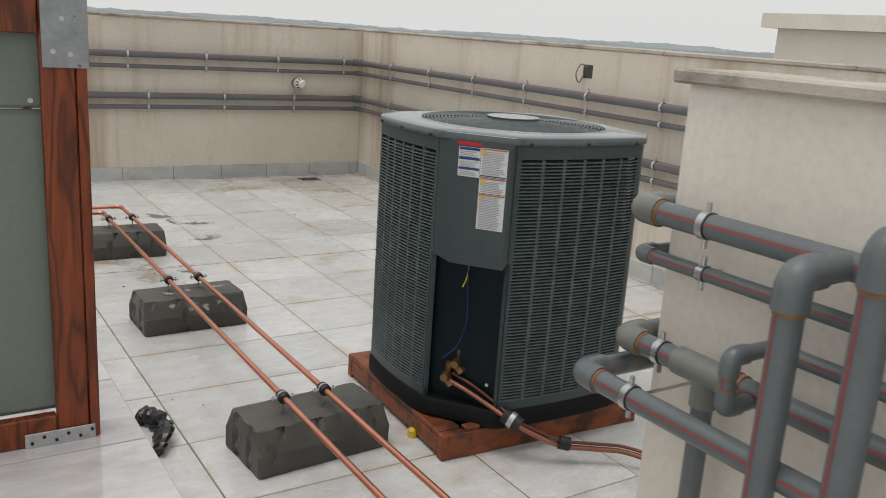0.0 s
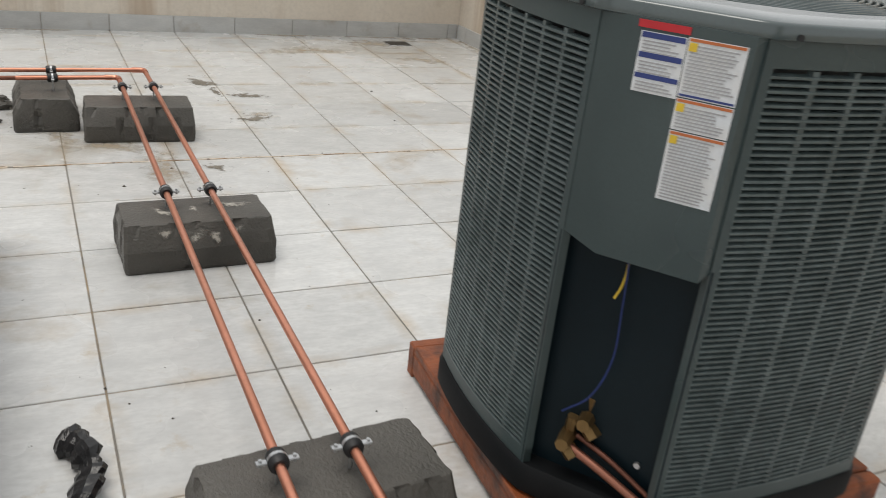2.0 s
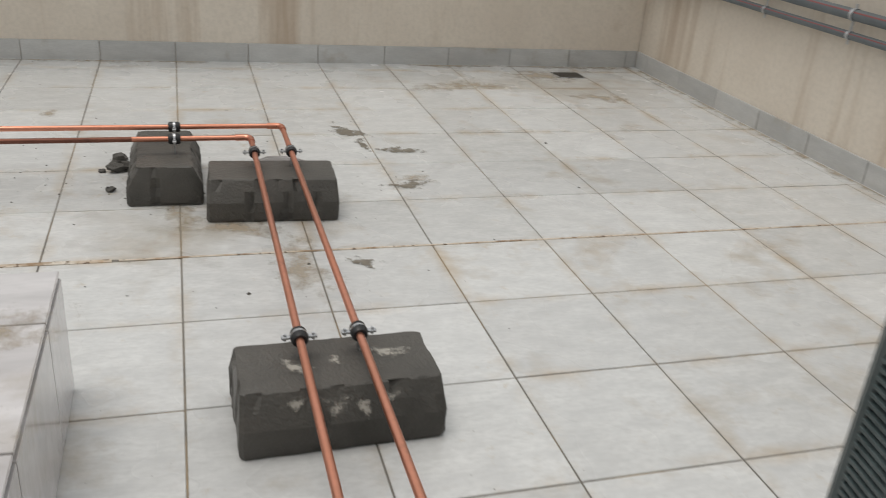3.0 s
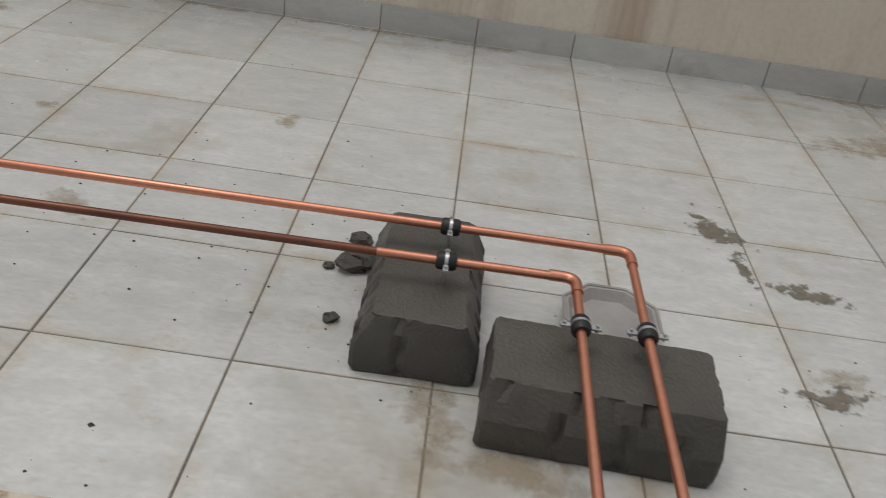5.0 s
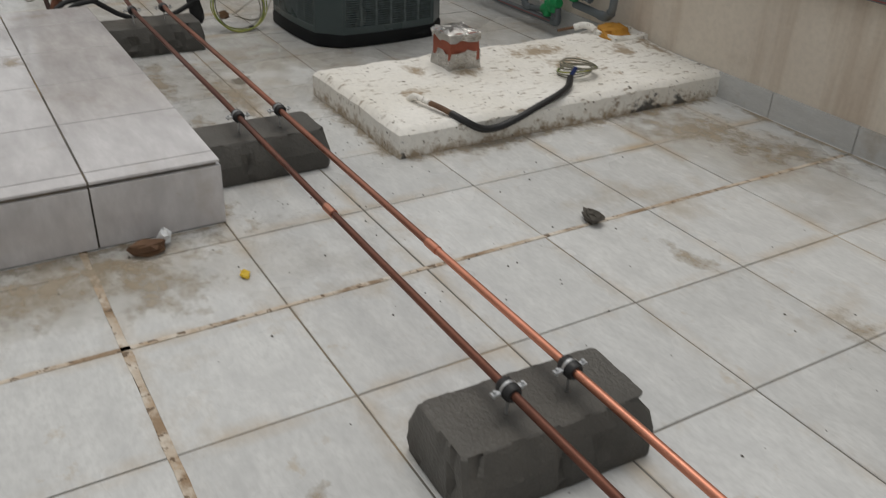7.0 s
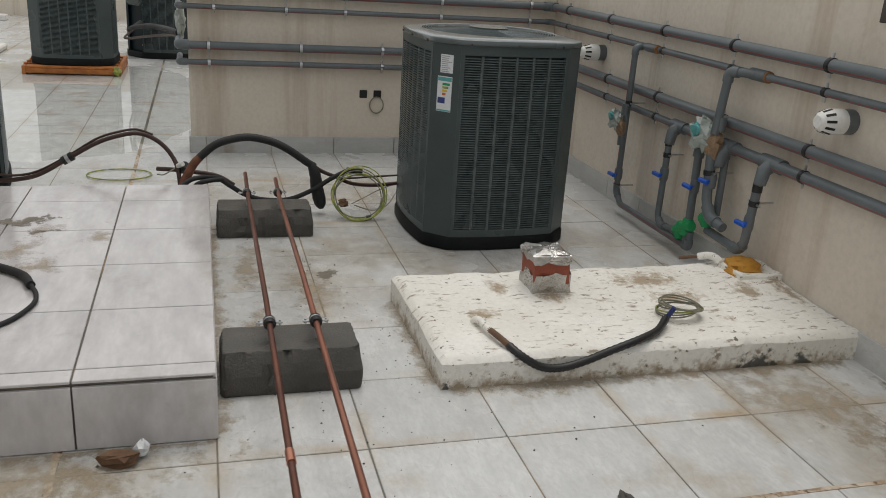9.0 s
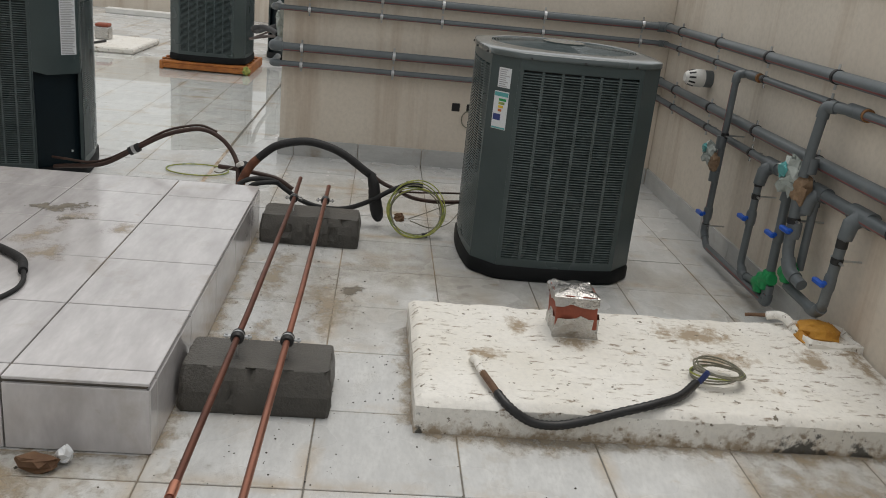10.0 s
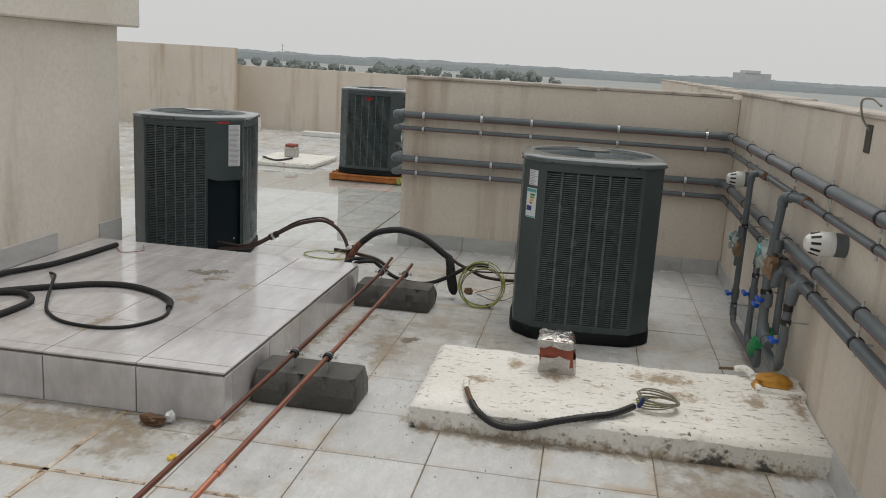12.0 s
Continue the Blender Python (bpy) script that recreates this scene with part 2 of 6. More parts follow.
M["paper"] = mat("label_paper", (0.70, 0.73, 0.76), 0.55, scale=20, alt=(0.68, 0.68, 0.67), bump=0.0)
M["ink"] = mat("label_ink", (0.40, 0.40, 0.41), 0.6, bump=0.0)
M["navy"] = mat("navy_ink", (0.03, 0.05, 0.20), 0.5, bump=0.0)
M["orange_ink"] = mat("orange_ink", (0.55, 0.16, 0.05), 0.5, bump=0.0)
M["yellow_ink"] = mat("yellow_ink", (0.75, 0.52, 0.04), 0.5, bump=0.0)
M["red"] = mat("red_badge", (0.55, 0.02, 0.03), 0.4, bump=0.0)
M["blue"] = mat("blue_plastic", (0.01, 0.10, 0.55), 0.4)
M["green"] = mat("green_plastic", (0.01, 0.30, 0.09), 0.45)
M["teal"] = mat("teal_ink", (0.10, 0.38, 0.38), 0.5, bump=0.0)
M["screed"] = mat("white_screed", (0.84, 0.82, 0.77), 0.8, alt=(0.75, 0.72, 0.65), scale=3, fine=60, bump=0.55, bump_scale=35,
                  dirt=(0.24, 0.18, 0.12), dirt_scale=20, dirt_stretch=(2.6, 0.7, 1), dirt_low=0.575, dirt_high=0.66, spots=(0.12, 0.095, 0.06), spot_scale=44, spot_low=0.665,
                  stains=(("mud", (0.32, 0.24, 0.15), 24, 0.69, 0.90), ("mould", (0.035, 0.035, 0.032), 14, 0.74, 0.82)))
M["mud"] = mat("mud_stain", (0.40, 0.325, 0.225), 0.5, alt=(0.46, 0.385, 0.285), scale=14, bump=0.2, holes=(16, 0.68, 0.95, 0.60, 0.45))
M["foil"] = mat("aluminium_foil", (0.56, 0.55, 0.53), 0.24, 1.0, scale=20, alt=(0.42, 0.41, 0.39), bump=1.0, bump_scale=38)
M["clay"] = mat("red_clay", (0.30, 0.075, 0.04), 0.7, scale=14, bump=0.3)
M["ochre"] = mat("ochre_foam", (0.55, 0.27, 0.03), 0.75, scale=20, alt=(0.42, 0.18, 0.02), bump=0.8, bump_scale=40)
M["wire_yellow"] = mat("yellow_green_wire", (0.46, 0.45, 0.10), 0.45, alt=(0.05, 0.15, 0.04), scale=45, bump=0.0)
M["wire_grey"] = mat("grey_wire", (0.27, 0.25, 0.19), 0.5, alt=(0.10, 0.11, 0.075), scale=40, bump=0.0)
M["wire_blue"] = mat("blue_wire", (0.012, 0.03, 0.15), 0.5, bump=0.0)
M["cement"] = mat("cement_splash", (0.56, 0.53, 0.47), 0.8, scale=20, holes=(30, 0.74, 0.92, 0.75, 0.45))
M["wash"] = mat("thin_silt", (0.42, 0.345, 0.235), 0.3, scale=9, bump=0.0, holes=(5, 0.62, 1.05, 0.28, 0.5))
M["tray"] = mat("grey_tray", (0.40, 0.38, 0.37), 0.4, scale=12)
M["stain"] = mat("dry_mud", (0.23, 0.205, 0.165), 0.8, scale=30, alt=(0.15, 0.13, 0.10), holes=(22, 0.74, 0.84, 0.9, 0.45))
M["film"] = mat("clear_plastic_bag", (0.40, 0.44, 0.41), 0.25, scale=20, bump=0.6, bump_scale=40)
M["gravel"] = mat("dark_grit", (0.085, 0.075, 0.062), 0.9, scale=30)
# distance haze is mixed into these base colours, paler the farther off
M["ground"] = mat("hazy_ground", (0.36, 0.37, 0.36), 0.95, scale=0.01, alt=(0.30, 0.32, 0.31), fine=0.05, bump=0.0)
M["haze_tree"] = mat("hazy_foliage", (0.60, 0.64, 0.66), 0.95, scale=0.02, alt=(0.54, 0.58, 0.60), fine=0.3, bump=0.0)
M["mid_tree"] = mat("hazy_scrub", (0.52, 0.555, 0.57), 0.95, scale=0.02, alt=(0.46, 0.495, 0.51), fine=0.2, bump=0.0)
M["near_tree"] = mat("haze_paled_foliage", (0.24, 0.265, 0.245), 0.95, scale=0.3, alt=(0.19, 0.215, 0.20), fine=1.5, bump=0.0)
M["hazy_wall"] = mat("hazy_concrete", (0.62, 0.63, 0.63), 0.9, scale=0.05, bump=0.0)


# ---- mesh building ----
class MB:
    """Collects vertices and faces of one mesh."""

    def __init__(self):
        self.v, self.f = [], []

    def add(self, vs, fs):
        k = len(self.v)
        self.v.extend([tuple(p) for p in vs])
        self.f.extend([tuple(i + k for i in f) for f in fs])
        return self

    def box(self, x0, y0, z0, x1, y1, z1, c=0.0):
        if c <= 0:
            vs = [(x, y, z) for z in (z0, z1) for y in (y0, y1) for x in (x0, x1)]
            return self.add(vs, [(0, 2, 3, 1), (4, 5, 7, 6), (0, 1, 5, 4), (2, 6, 7, 3), (0, 4, 6, 2), (1, 3, 7, 5)])
        vs, key = [], {}
        for sx in (0, 1):
            for sy in (0, 1):
                for sz in (0, 1):
                    p = ((x0, x1)[sx], (y0, y1)[sy], (z0, z1)[sz])
                    q = ((x0 + c, x1 - c)[sx], (y0 + c, y1 - c)[sy], (z0 + c, z1 - c)[sz])
                    for a in range(3):
                        w = list(q)
                        w[a] = p[a]
                        key[(sx, sy, sz, a)] = len(vs)
                        vs.append(tuple(w))
        fs = []
        for a in range(3):
            b, d = (a + 1) % 3, (a + 2) % 3
            for s in (0, 1):
                ring = []
                for u, w in ((0, 0), (1, 0), (1, 1), (0, 1)):
                    t = [0, 0, 0]
                    t[a], t[b], t[d] = s, u, w
                    ring.append(key[(*t, a)])
                fs.append(tuple(ring if s else ring[::-1]))
            for u in (0, 1):
                for w in (0, 1):
                    t, r = [0, 0, 0], [0, 0, 0]
                    t[b], t[d], r[b], r[d] = u, w, u, w
                    r[a] = 1
                    q = (key[(*t, b)], key[(*r, b)], key[(*r, d)], key[(*t, d)])
                    fs.append(q if u == w else q[::-1])
        for sx in (0, 1):
            for sy in (0, 1):
                for sz in (0, 1):
                    q = tuple(key[(sx, sy, sz, a)] for a in range(3))
                    fs.append(q if (sx + sy + sz) % 2 else q[::-1])
        return self.add(vs, fs)

    def tube(self, path, r, seg=12, cap=True, flat=1.0):
        path = [Vector(p) for p in path]
        radii = r if isinstance(r, (list, tuple)) else [r] * len(path)
        vs, fs = [], []
        side = None
        for i, p in enumerate(path):
            d = (path[min(i + 1, len(path) - 1)] - path[max(i - 1, 0)]).normalized()
            if side is None:
                side = d.orthogonal().normalized()
            side = (side - d * side.dot(d)).normalized()
            up = d.cross(side)
            for k in range(seg):
                a = 2 * math.pi * k / seg
                vs.append(p + radii[i] * (math.cos(a) * side + math.sin(a) * flat * up))
        for i in range(len(path) - 1):
            for k in range(seg):
                a, b = i * seg + k, i * seg + (k + 1) % seg
                fs.append((a, b, b + seg, a + seg))
        if cap:
            fs.append(tuple(range(seg))[::-1])
            fs.append(tuple(range((len(path) - 1) * seg, len(path) * seg)))
        return self.add(vs, fs)

    def loops(self, rings, cap0=True, cap1=True):
        n = len(rings[0])
        vs = [p for r in rings for p in r]
        fs = [(i * n + k, i * n + (k + 1) % n, (i + 1) * n + (k + 1) % n, (i + 1) * n + k) for i in range(len(rings) - 1) for k in range(n)]
        if cap0:
            fs.append(tuple(range(n))[::-1])
        if cap1:
            fs.append(tuple(range((len(rings) - 1) * n, len(rings) * n)))
        return self.add(vs, fs)

    def disc(self, centre, axis, r, h, seg=20):
        c, a = Vector(centre), Vector(axis).normalized()
        return self.tube([c - a * h / 2, c + a * h / 2], r, seg)

    def mesh(self, name, material, smooth=True):
        me = bpy.data.meshes.new(name)
        me.from_pydata(self.v, [], self.f)
        me.materials.append(material)
        if smooth:
            me.shade_smooth()
            me.set_sharp_from_angle(angle=radians(38))
        me.update()
        return me


def part(name, mb, material, parent=None, label="", at=None, smooth=True):
    ob = new(name, mb.mesh(name, material, smooth) if isinstance(mb, MB) else mb)
    if at is not None:
        ob.location = at
    if parent is not None:
        ob.parent = parent
    if label:
        ob["label"] = label
    return ob


def thing(name, label, category, m=None, group=""):
    ob = new(name)
    ob.empty_display_size = 0.1
    if m is not None:
        ob.matrix_basis = m
    return tagged(ob, label, category, group)


def structure(name, mb, material, label="", category=""):
    return tagged(part(name, mb, material), label, category, "", "structure")


def fillet(pts, r, n=6):
    """A polyline with its inner corners rounded."""
    pts = [Vector(p) for p in pts]
    res = [pts[0]]
    for a, b, c in zip(pts, pts[1:], pts[2:]):
        u, w = (a - b).normalized(), (c - b).normalized()
        k = min(r, (a - b).length * 0.48, (c - b).length * 0.48)
        for i in range(n + 1):
            t = i / n
            res.append((1 - t) ** 2 * (b + u * k) + 2 * t * (1 - t) * b + t * t * (b + w * k))
    res.append(pts[-1])
    return res


def spline(pts, n=8):
    """A smooth curve through the points."""
    p = [Vector(q) for q in pts]
    p = [2 * p[0] - p[1]] + p + [2 * p[-1] - p[-2]]
    res = []
    for a, b, c, d in zip(p, p[1:], p[2:], p[3:]):
        for i in range(n):
            t = i / n
            res.append(0.5 * (2 * b + (c - a) * t + (2 * a - 5 * b + 4 * c - d) * t * t + (3 * b - a - 3 * c + d) * t ** 3))
    res.append(p[-2])
    return res


# ---- plan ----
T = 0.4                       # floor tile
NORTH, EAST = 2.582, 2.09     # inner faces of the parapets (the north one at x = 0)
SKEW = -0.012                 # the north parapet runs slightly askew to the tiles
TOP = 1.275                   # parapet height
STUB = -7.09                  # face of the cross wall
FAR = -15.8                   # face of the far parapet
rng = random.Random(4)


def north_at(x):
    return NORTH + SKEW * x


def skewed(x0, x1, d0, d1, z0, z1):
    """A block along the north parapet, d0 to d1 behind its face."""
    return MB().loops([[(x0, north_at(x0) + d0, z), (x1, north_at(x1) + d0, z), (x1, north_at(x1) + d1, z), (x0, north_at(x0) + d1, z)] for z in (z0, z1)])


# ---- setting ----
structure("floor", MB().box(FAR - 0.1, -9.7, -0.25, EAST + 0.1, NORTH + 0.3, -0.0022), M["grout"], "grey roof floor bedding with brownish grout joints", "floor")
structure("wall_north", skewed(FAR - 0.15, EAST + 0.17, 0.0, 0.17, -0.25, TOP), M["plaster"], "cream plastered parapet wall with brown water stains", "wall")
structure("wall_east", MB().box(EAST, -9.7, -0.25, EAST + 0.17, north_at(EAST + 0.17) - 0.002, TOP), M["plaster"], "cream plastered parapet wall with a knocked hole", "wall")
structure("wall_cross", MB().box(STUB - 0.17, 0.31, -0.2, STUB, north_at(STUB) - 0.003, TOP - 0.03), M["plaster"], "cream plastered cross wall carrying grey pipes", "wall")
structure("wall_pier", MB().box(-0.045, -9.0, -0.2, 0.17, -3.2, TOP - 0.02), M["plaster_pale"], "cream plastered pier wall carrying thick grey pipes", "wall")
structure("wall_pillar", MB().box(-5.86, -2.0, -0.2, -3.3, -1.255, 1.475), M["plaster_pale"], "cream plastered pillar rising behind the tiled platform", "wall")
structure("wall_far", MB().box(FAR - 0.15, -9.7, -0.2, FAR, NORTH + 0.1, 1.10), M["plaster"], "stained cream parapet wall at the far end of the roof", "wall")
structure("wall_far_return", MB().box(-15.35, -9.6, -0.2, -15.15, -4.50, 1.395), M["plaster"], "tall cream wall end with brown stains", "wall")
structure("wall_south", MB().box(FAR, -9.85, -0.2, EAST + 0.17, -9.7, TOP), M["plaster"], "cream plastered parapet wall", "wall")


def coping(name, x0, y0, x1, y1, z, h=0.03, over=0.025, skew=0.0):
    """Uneven coping slabs along a wall."""
    mb = MB()
    along_x = (x1 - x0) > (y1 - y0)
    a, b = (x0, x1) if along_x else (y0, y1)
    k = a
    while k < b - 0.01:
        e = min(b, k + 0.9 + rng.random() * 0.7)
        dz, o = rng.uniform(-0.006, 0.006), over + rng.uniform(-0.008, 0.008)
        if along_x:
            sh = skew * (k + e) / 2
            mb.box(k + 0.004, y0 - o + sh, z, e - 0.004, y1 + o + sh, z + h + dz, 0.006)
        else:
            mb.box(x0 - o, k + 0.004, z, x1 + o, e - 0.004, z + h + dz, 0.006)
        k = e
    structure(name, mb, M["coping"], "weathered stone coping on the parapet", "coping")


coping("trim_coping_north", FAR, NORTH, EAST + 0.17, NORTH + 0.17, TOP + 0.001, 0.022, 0.012, SKEW)
coping("trim_coping_east", EAST, -9.5, EAST + 0.17, north_at(EAST) - 0.03, TOP + 0.001, 0.022, 0.012)
coping("trim_coping_cross", STUB - 0.17, 0.31, STUB, north_at(STUB) - 0.05, TOP - 0.029, 0.02, 0.015)
coping("trim_coping_pier", -0.045, -8.9, 0.17, -3.16, TOP - 0.019, 0.034, 0.034)
structure("trim_coping_pillar", MB().box(-5.98, -2.1, 1.477, -3.2, -1.165, 1.98, 0.01), M["plaster_pale"], "cream band on top of the pillar", "coping")
structure("wall_roof_house", MB().box(8.0, -4.5, -3, 13, 2.7, 1.62).box(7.85, -4.7, 1.622, 13.2, 2.85, 1.80), M["plaster_pale"], "cream parapet of a neighbouring roof", "wall")


# ---- loose and fixed things: air conditioning units ----
AX, AY, CH = 0.373, 0.348, 0.095
FACES = (((-AX + 0.155, -AY), (AX - CH, -AY), (0, -1)), ((AX, -AY + CH), (AX, AY - CH), (1, 0)),
         ((AX - CH, AY), (-AX + CH, AY), (0, 1)), ((-AX, AY - CH), (-AX, -AY + 0.195), (-1, 0)))


def face_point(k, u, off=0.0, bulge=0.018):
    (x0, y0), (x1, y1), (nx, ny) = FACES[k]
    d = 4 * u * (1 - u) * bulge + off
    return x0 + (x1 - x0) * u + nx * d, y0 + (y1 - y0) * u + ny * d


OUTLINE = [face_point(k, i / 10) for k in range(4) for i in range(11)]


def radial(n=144):
    """The outline as a distance for each of n angles."""
    res = []
    for i in range(n):
        d = Vector((math.cos(2 * math.pi * i / n), math.sin(2 * math.pi * i / n)))
        best = 0.4
        for p, q in zip(OUTLINE, OUTLINE[1:] + OUTLINE[:1]):
            p, q = Vector(p), Vector(q)
            e = q - p
            den = d.x * e.y - d.y * e.x
            if abs(den) < 1e-9:
                continue
            t = (p.x * e.y - p.y * e.x) / den
            s = (p.x * d.y - p.y * d.x) / den
            if t > 0 and -1e-6 <= s <= 1 + 1e-6:
                best = t
        res.append(best)
    return [(res[i - 1] + 2 * res[i] + res[(i + 1) % n]) / 4 for i in range(n)]


RAD = radial()


def ring(off, z, circle=None):
    n = len(RAD)
    return [((circle or RAD[i] + off) * math.cos(2 * math.pi * i / n), (circle or RAD[i] + off) * math.sin(2 * math.pi * i / n), z) for i in range(n)]


def plate(p, q, z0, z1, t):
    """An upright plate from p to q in plan, t thick to the inside."""
    p, q = Vector(p), Vector(q)
    e = (q - p).normalized()
    nrm = Vector((e.y, -e.x))
    a, b, c, d = p, q, q - nrm * t, p - nrm * t
    return [[(w.x, w.y, z0) for w in (a, b, c, d)], [(w.x, w.y, z1) for w in (a, b, c, d)]]


def on_panel(p, q, u0, u1, z0, z1, off):
    """A thin plate lying on the panel between p and q."""
    p, q = Vector(p), Vector(q)
    e = (q - p).normalized()
    nrm = Vector((e.y, -e.x))
    a, b = p + e * u0 + nrm * (off + 0.0006), p + e * u1 + nrm * (off + 0.0006)
    return MB().loops([[(w.x, w.y, z) for w in (a, b, b - nrm * 0.0012, a - nrm * 0.0012)] for z in (z0, z1)])


def ac_unit(m, label, badge):
    u = thing("air_conditioner", label, "air conditioner", m @ Matrix.Diagonal((1, 1, 1.015, 1)), "condenser units on the roof")
    part("base_pan", MB().loops([ring(0.004, 0.0), ring(0.012, 0.006), ring(0.012, 0.05), ring(0.004, 0.062)]), M["pan"], u, "black plastic base pan")
    part("coil", MB().loops([ring(-0.045, 0.06), ring(-0.045, 0.89)]), M["coil"], u, "dark finned coil behind the louvres")
    cap = MB().loops([ring(-0.03, 0.906), ring(0.008, 0.906), ring(0.011, 0.908), ring(0.011, 0.926), ring(0.009, 0.929), ring(0.004, 0.931),
                      ring(-0.022, 0.934), ring(0, 0.940, 0.318), ring(0, 0.938, 0.313), ring(0, 0.905, 0.309)], True, True)
    lid = part("top_cap", cap, M["cap_grey"], u, "rounded grey top cap")
    for k in range(19):
        r = 0.085 + k * 0.0123
        zc = 0.948 - 0.012 * (r / 0.31) ** 2
        part("guard_ring", MB().tube([(r * math.cos(2 * math.pi * i / 40), r * math.sin(2 * math.pi * i / 40), zc) for i in range(41)], 0.0026, 5, False), M["slat_grey"], lid)
    for k in range(8):
        a = math.pi / 4 * k + 0.2
        part("guard_spoke", MB().tube([(0.06 * math.cos(a), 0.06 * math.sin(a), 0.944), (0.312 * math.cos(a), 0.312 * math.sin(a), 0.934)], 0.003, 5), M["slat_grey"], lid)
    part("fan_well", MB().disc((0, 0, 0.908), (0, 0, 1), 0.306, 0.004, 40), M["coil"], lid, "dark fan well")
    part("hub_plate", MB().loops([[(x * 0.09, y * 0.09, z) for x, y in [(math.cos(i * math.pi / 16), math.sin(i * math.pi / 16)) for i in range(32)]] for z in (0.945, 0.955)]),
         M["cap_grey"], lid, "grey hub plate")
    for k in range(4):
        for w in (0.08, 0.5, 0.92):
            x, y = face_point(k, w, 0.012)
            part("screw", MB().disc((x, y, 0.912), (x, y, 0), 0.005, 0.005, 8), M["black"], lid)
    # corner posts
    for k in (0, 1, 2):
        p, q = face_point(k, 1), face_point(k + 1, 0)
        part("corner_post", MB().loops(plate(p, q, 0.06, 0.908, 0.012)), M["metal_grey"], u)
    # control corner: upper cover, recess with side cheeks, back plate
    p, q = Vector(face_point(3, 1)), Vector(face_point(0, 0))
    nrm = Vector((-(p - q).normalized().y, (p - q).normalized().x))
    nrm = nrm if nrm.dot(p) > 0 else -nrm
    c1, c2 = p + (q - p) * 0.26 + nrm * 0.016, p + (q - p) * 0.95 + nrm * 0.016
    cov = MB()
    low = 0.545
    pts = [p, c1, c2, q]
    cov.loops([[(w.x, w.y, z - (0.018 if z < 0.6 and i in (1, 2) else 0.0)) for i, w in enumerate(pts)]
               + [(w.x, w.y, z) for w in (q - nrm * 0.02, p - nrm * 0.02)] for z in (low, 0.908)])
    part("control_cover", cov, M["metal_grey"], u, "grey sheet-metal control cover")
    # back plate and cheeks are coloured with the hollow's shade
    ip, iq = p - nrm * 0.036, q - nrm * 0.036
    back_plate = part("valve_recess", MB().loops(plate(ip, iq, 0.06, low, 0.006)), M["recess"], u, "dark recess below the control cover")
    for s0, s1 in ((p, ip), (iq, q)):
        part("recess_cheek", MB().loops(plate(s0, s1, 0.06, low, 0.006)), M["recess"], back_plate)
    part("screw", MB().disc((*(q - (q - p) * 0.18 - nrm * 0.032), 0.13), (nrm.x, nrm.y, 0), 0.006, 0.006, 10), M["zinc"], u)
    # louvre panels
    for k in range(4):
        fr = MB()
        outer = [face_point(k, i / 8, 0.002) for i in range(9)]
        innr = [face_point(k, i / 8, -0.014) for i in range(9)]
        for z0, z1 in ((0.062, 0.092), (0.866, 0.908)):
            fr.loops([[(x, y, z) for x, y in outer + innr[::-1]] for z in (z0, z1)])
        for a, b in ((0.0, 0.035), (0.965, 1.0)):
            fr.loops([[(*face_point(k, a, 0.002), z), (*face_point(k, b, 0.002), z), (*face_point(k, b, -0.014), z), (*face_point(k, a, -0.014), z)] for z in (0.062, 0.908)])
        pan = part("louvre_panel", fr, M["metal_grey"], u)
        nrib = 6
        for j in range(1, nrib):
            c = 0.035 + 0.93 * j / nrib
            part("rib", MB().loops([[(*face_point(k, c - 0.011, 0.001), z), (*face_point(k, c + 0.011, 0.001), z), (*face_point(k, c + 0.011, -0.012), z),
                                     (*face_point(k, c - 0.011, -0.012), z)] for z in (0.09, 0.864)]), M["slat_grey"], pan)
        sl = MB()
        rows = []
        for i in range(7):
            w = 0.03 + 0.94 * i / 6
            o, n2 = face_point(k, w, 0.0030), face_point(k, w, -0.008)
            rows.append([(*o, -0.0010), (*o, 0.0030), (*n2, 0.0058), (*n2, 0.0040)])
        sl.loops(rows)
        me = sl.mesh("slat", M["slat_dark"])
        for j in range(73):
            part("slat", me, None, pan, at=(0, 0, 0.093 + j * 0.01055))
    if badge == "red_bar":
        part("badge", on_panel(c1, c2, 0.0, 0.078, 0.8945, 0.9055, 0.0015), M["red"], u, "red badge strip")
    elif badge == "red_logo":
        x, y = face_point(1, 0.5, 0.004)
        part("badge", MB().box(x, y - 0.045, 0.825, x + 0.004, y + 0.045, 0.837).box(x, y - 0.02, 0.815, x + 0.004, y + 0.02, 0.846), M["red"], u, "red emblem")
    return u, p, q, c1, c2


def label_bars(parent, p, q, u0, u1, z0, z1, off, rows, heads, ink):
    """A white label with heading bars and rows of text bars."""
    lab = part("label", on_panel(p, q, u0, u1, z0, z1, off), M["paper"], parent, "white warning label with unreadable small print")
    for z, h, mt in heads:
        part("heading", on_panel(p, q, u0 + 0.002, u1 - 0.002, z, z + h, off + 0.0012), M[mt], lab)
    txt = MB()
    r = random.Random(int(z0 * 1000))
    n = int((z1 - z0) / rows)
    for i in range(n):
        z = z0 + 0.004 + i * rows
        if z + rows > z1 or any(h0 - rows < z < h0 + h for h0, h, _ in heads):
            continue
        m2 = on_panel(p, q, u0 + 0.005, u1 - 0.005 - r.random() * 0.02, z, z + rows * 0.42, off + 0.001)
        txt.add(m2.v, m2.f)
    part("small_print", txt, M[ink], lab)


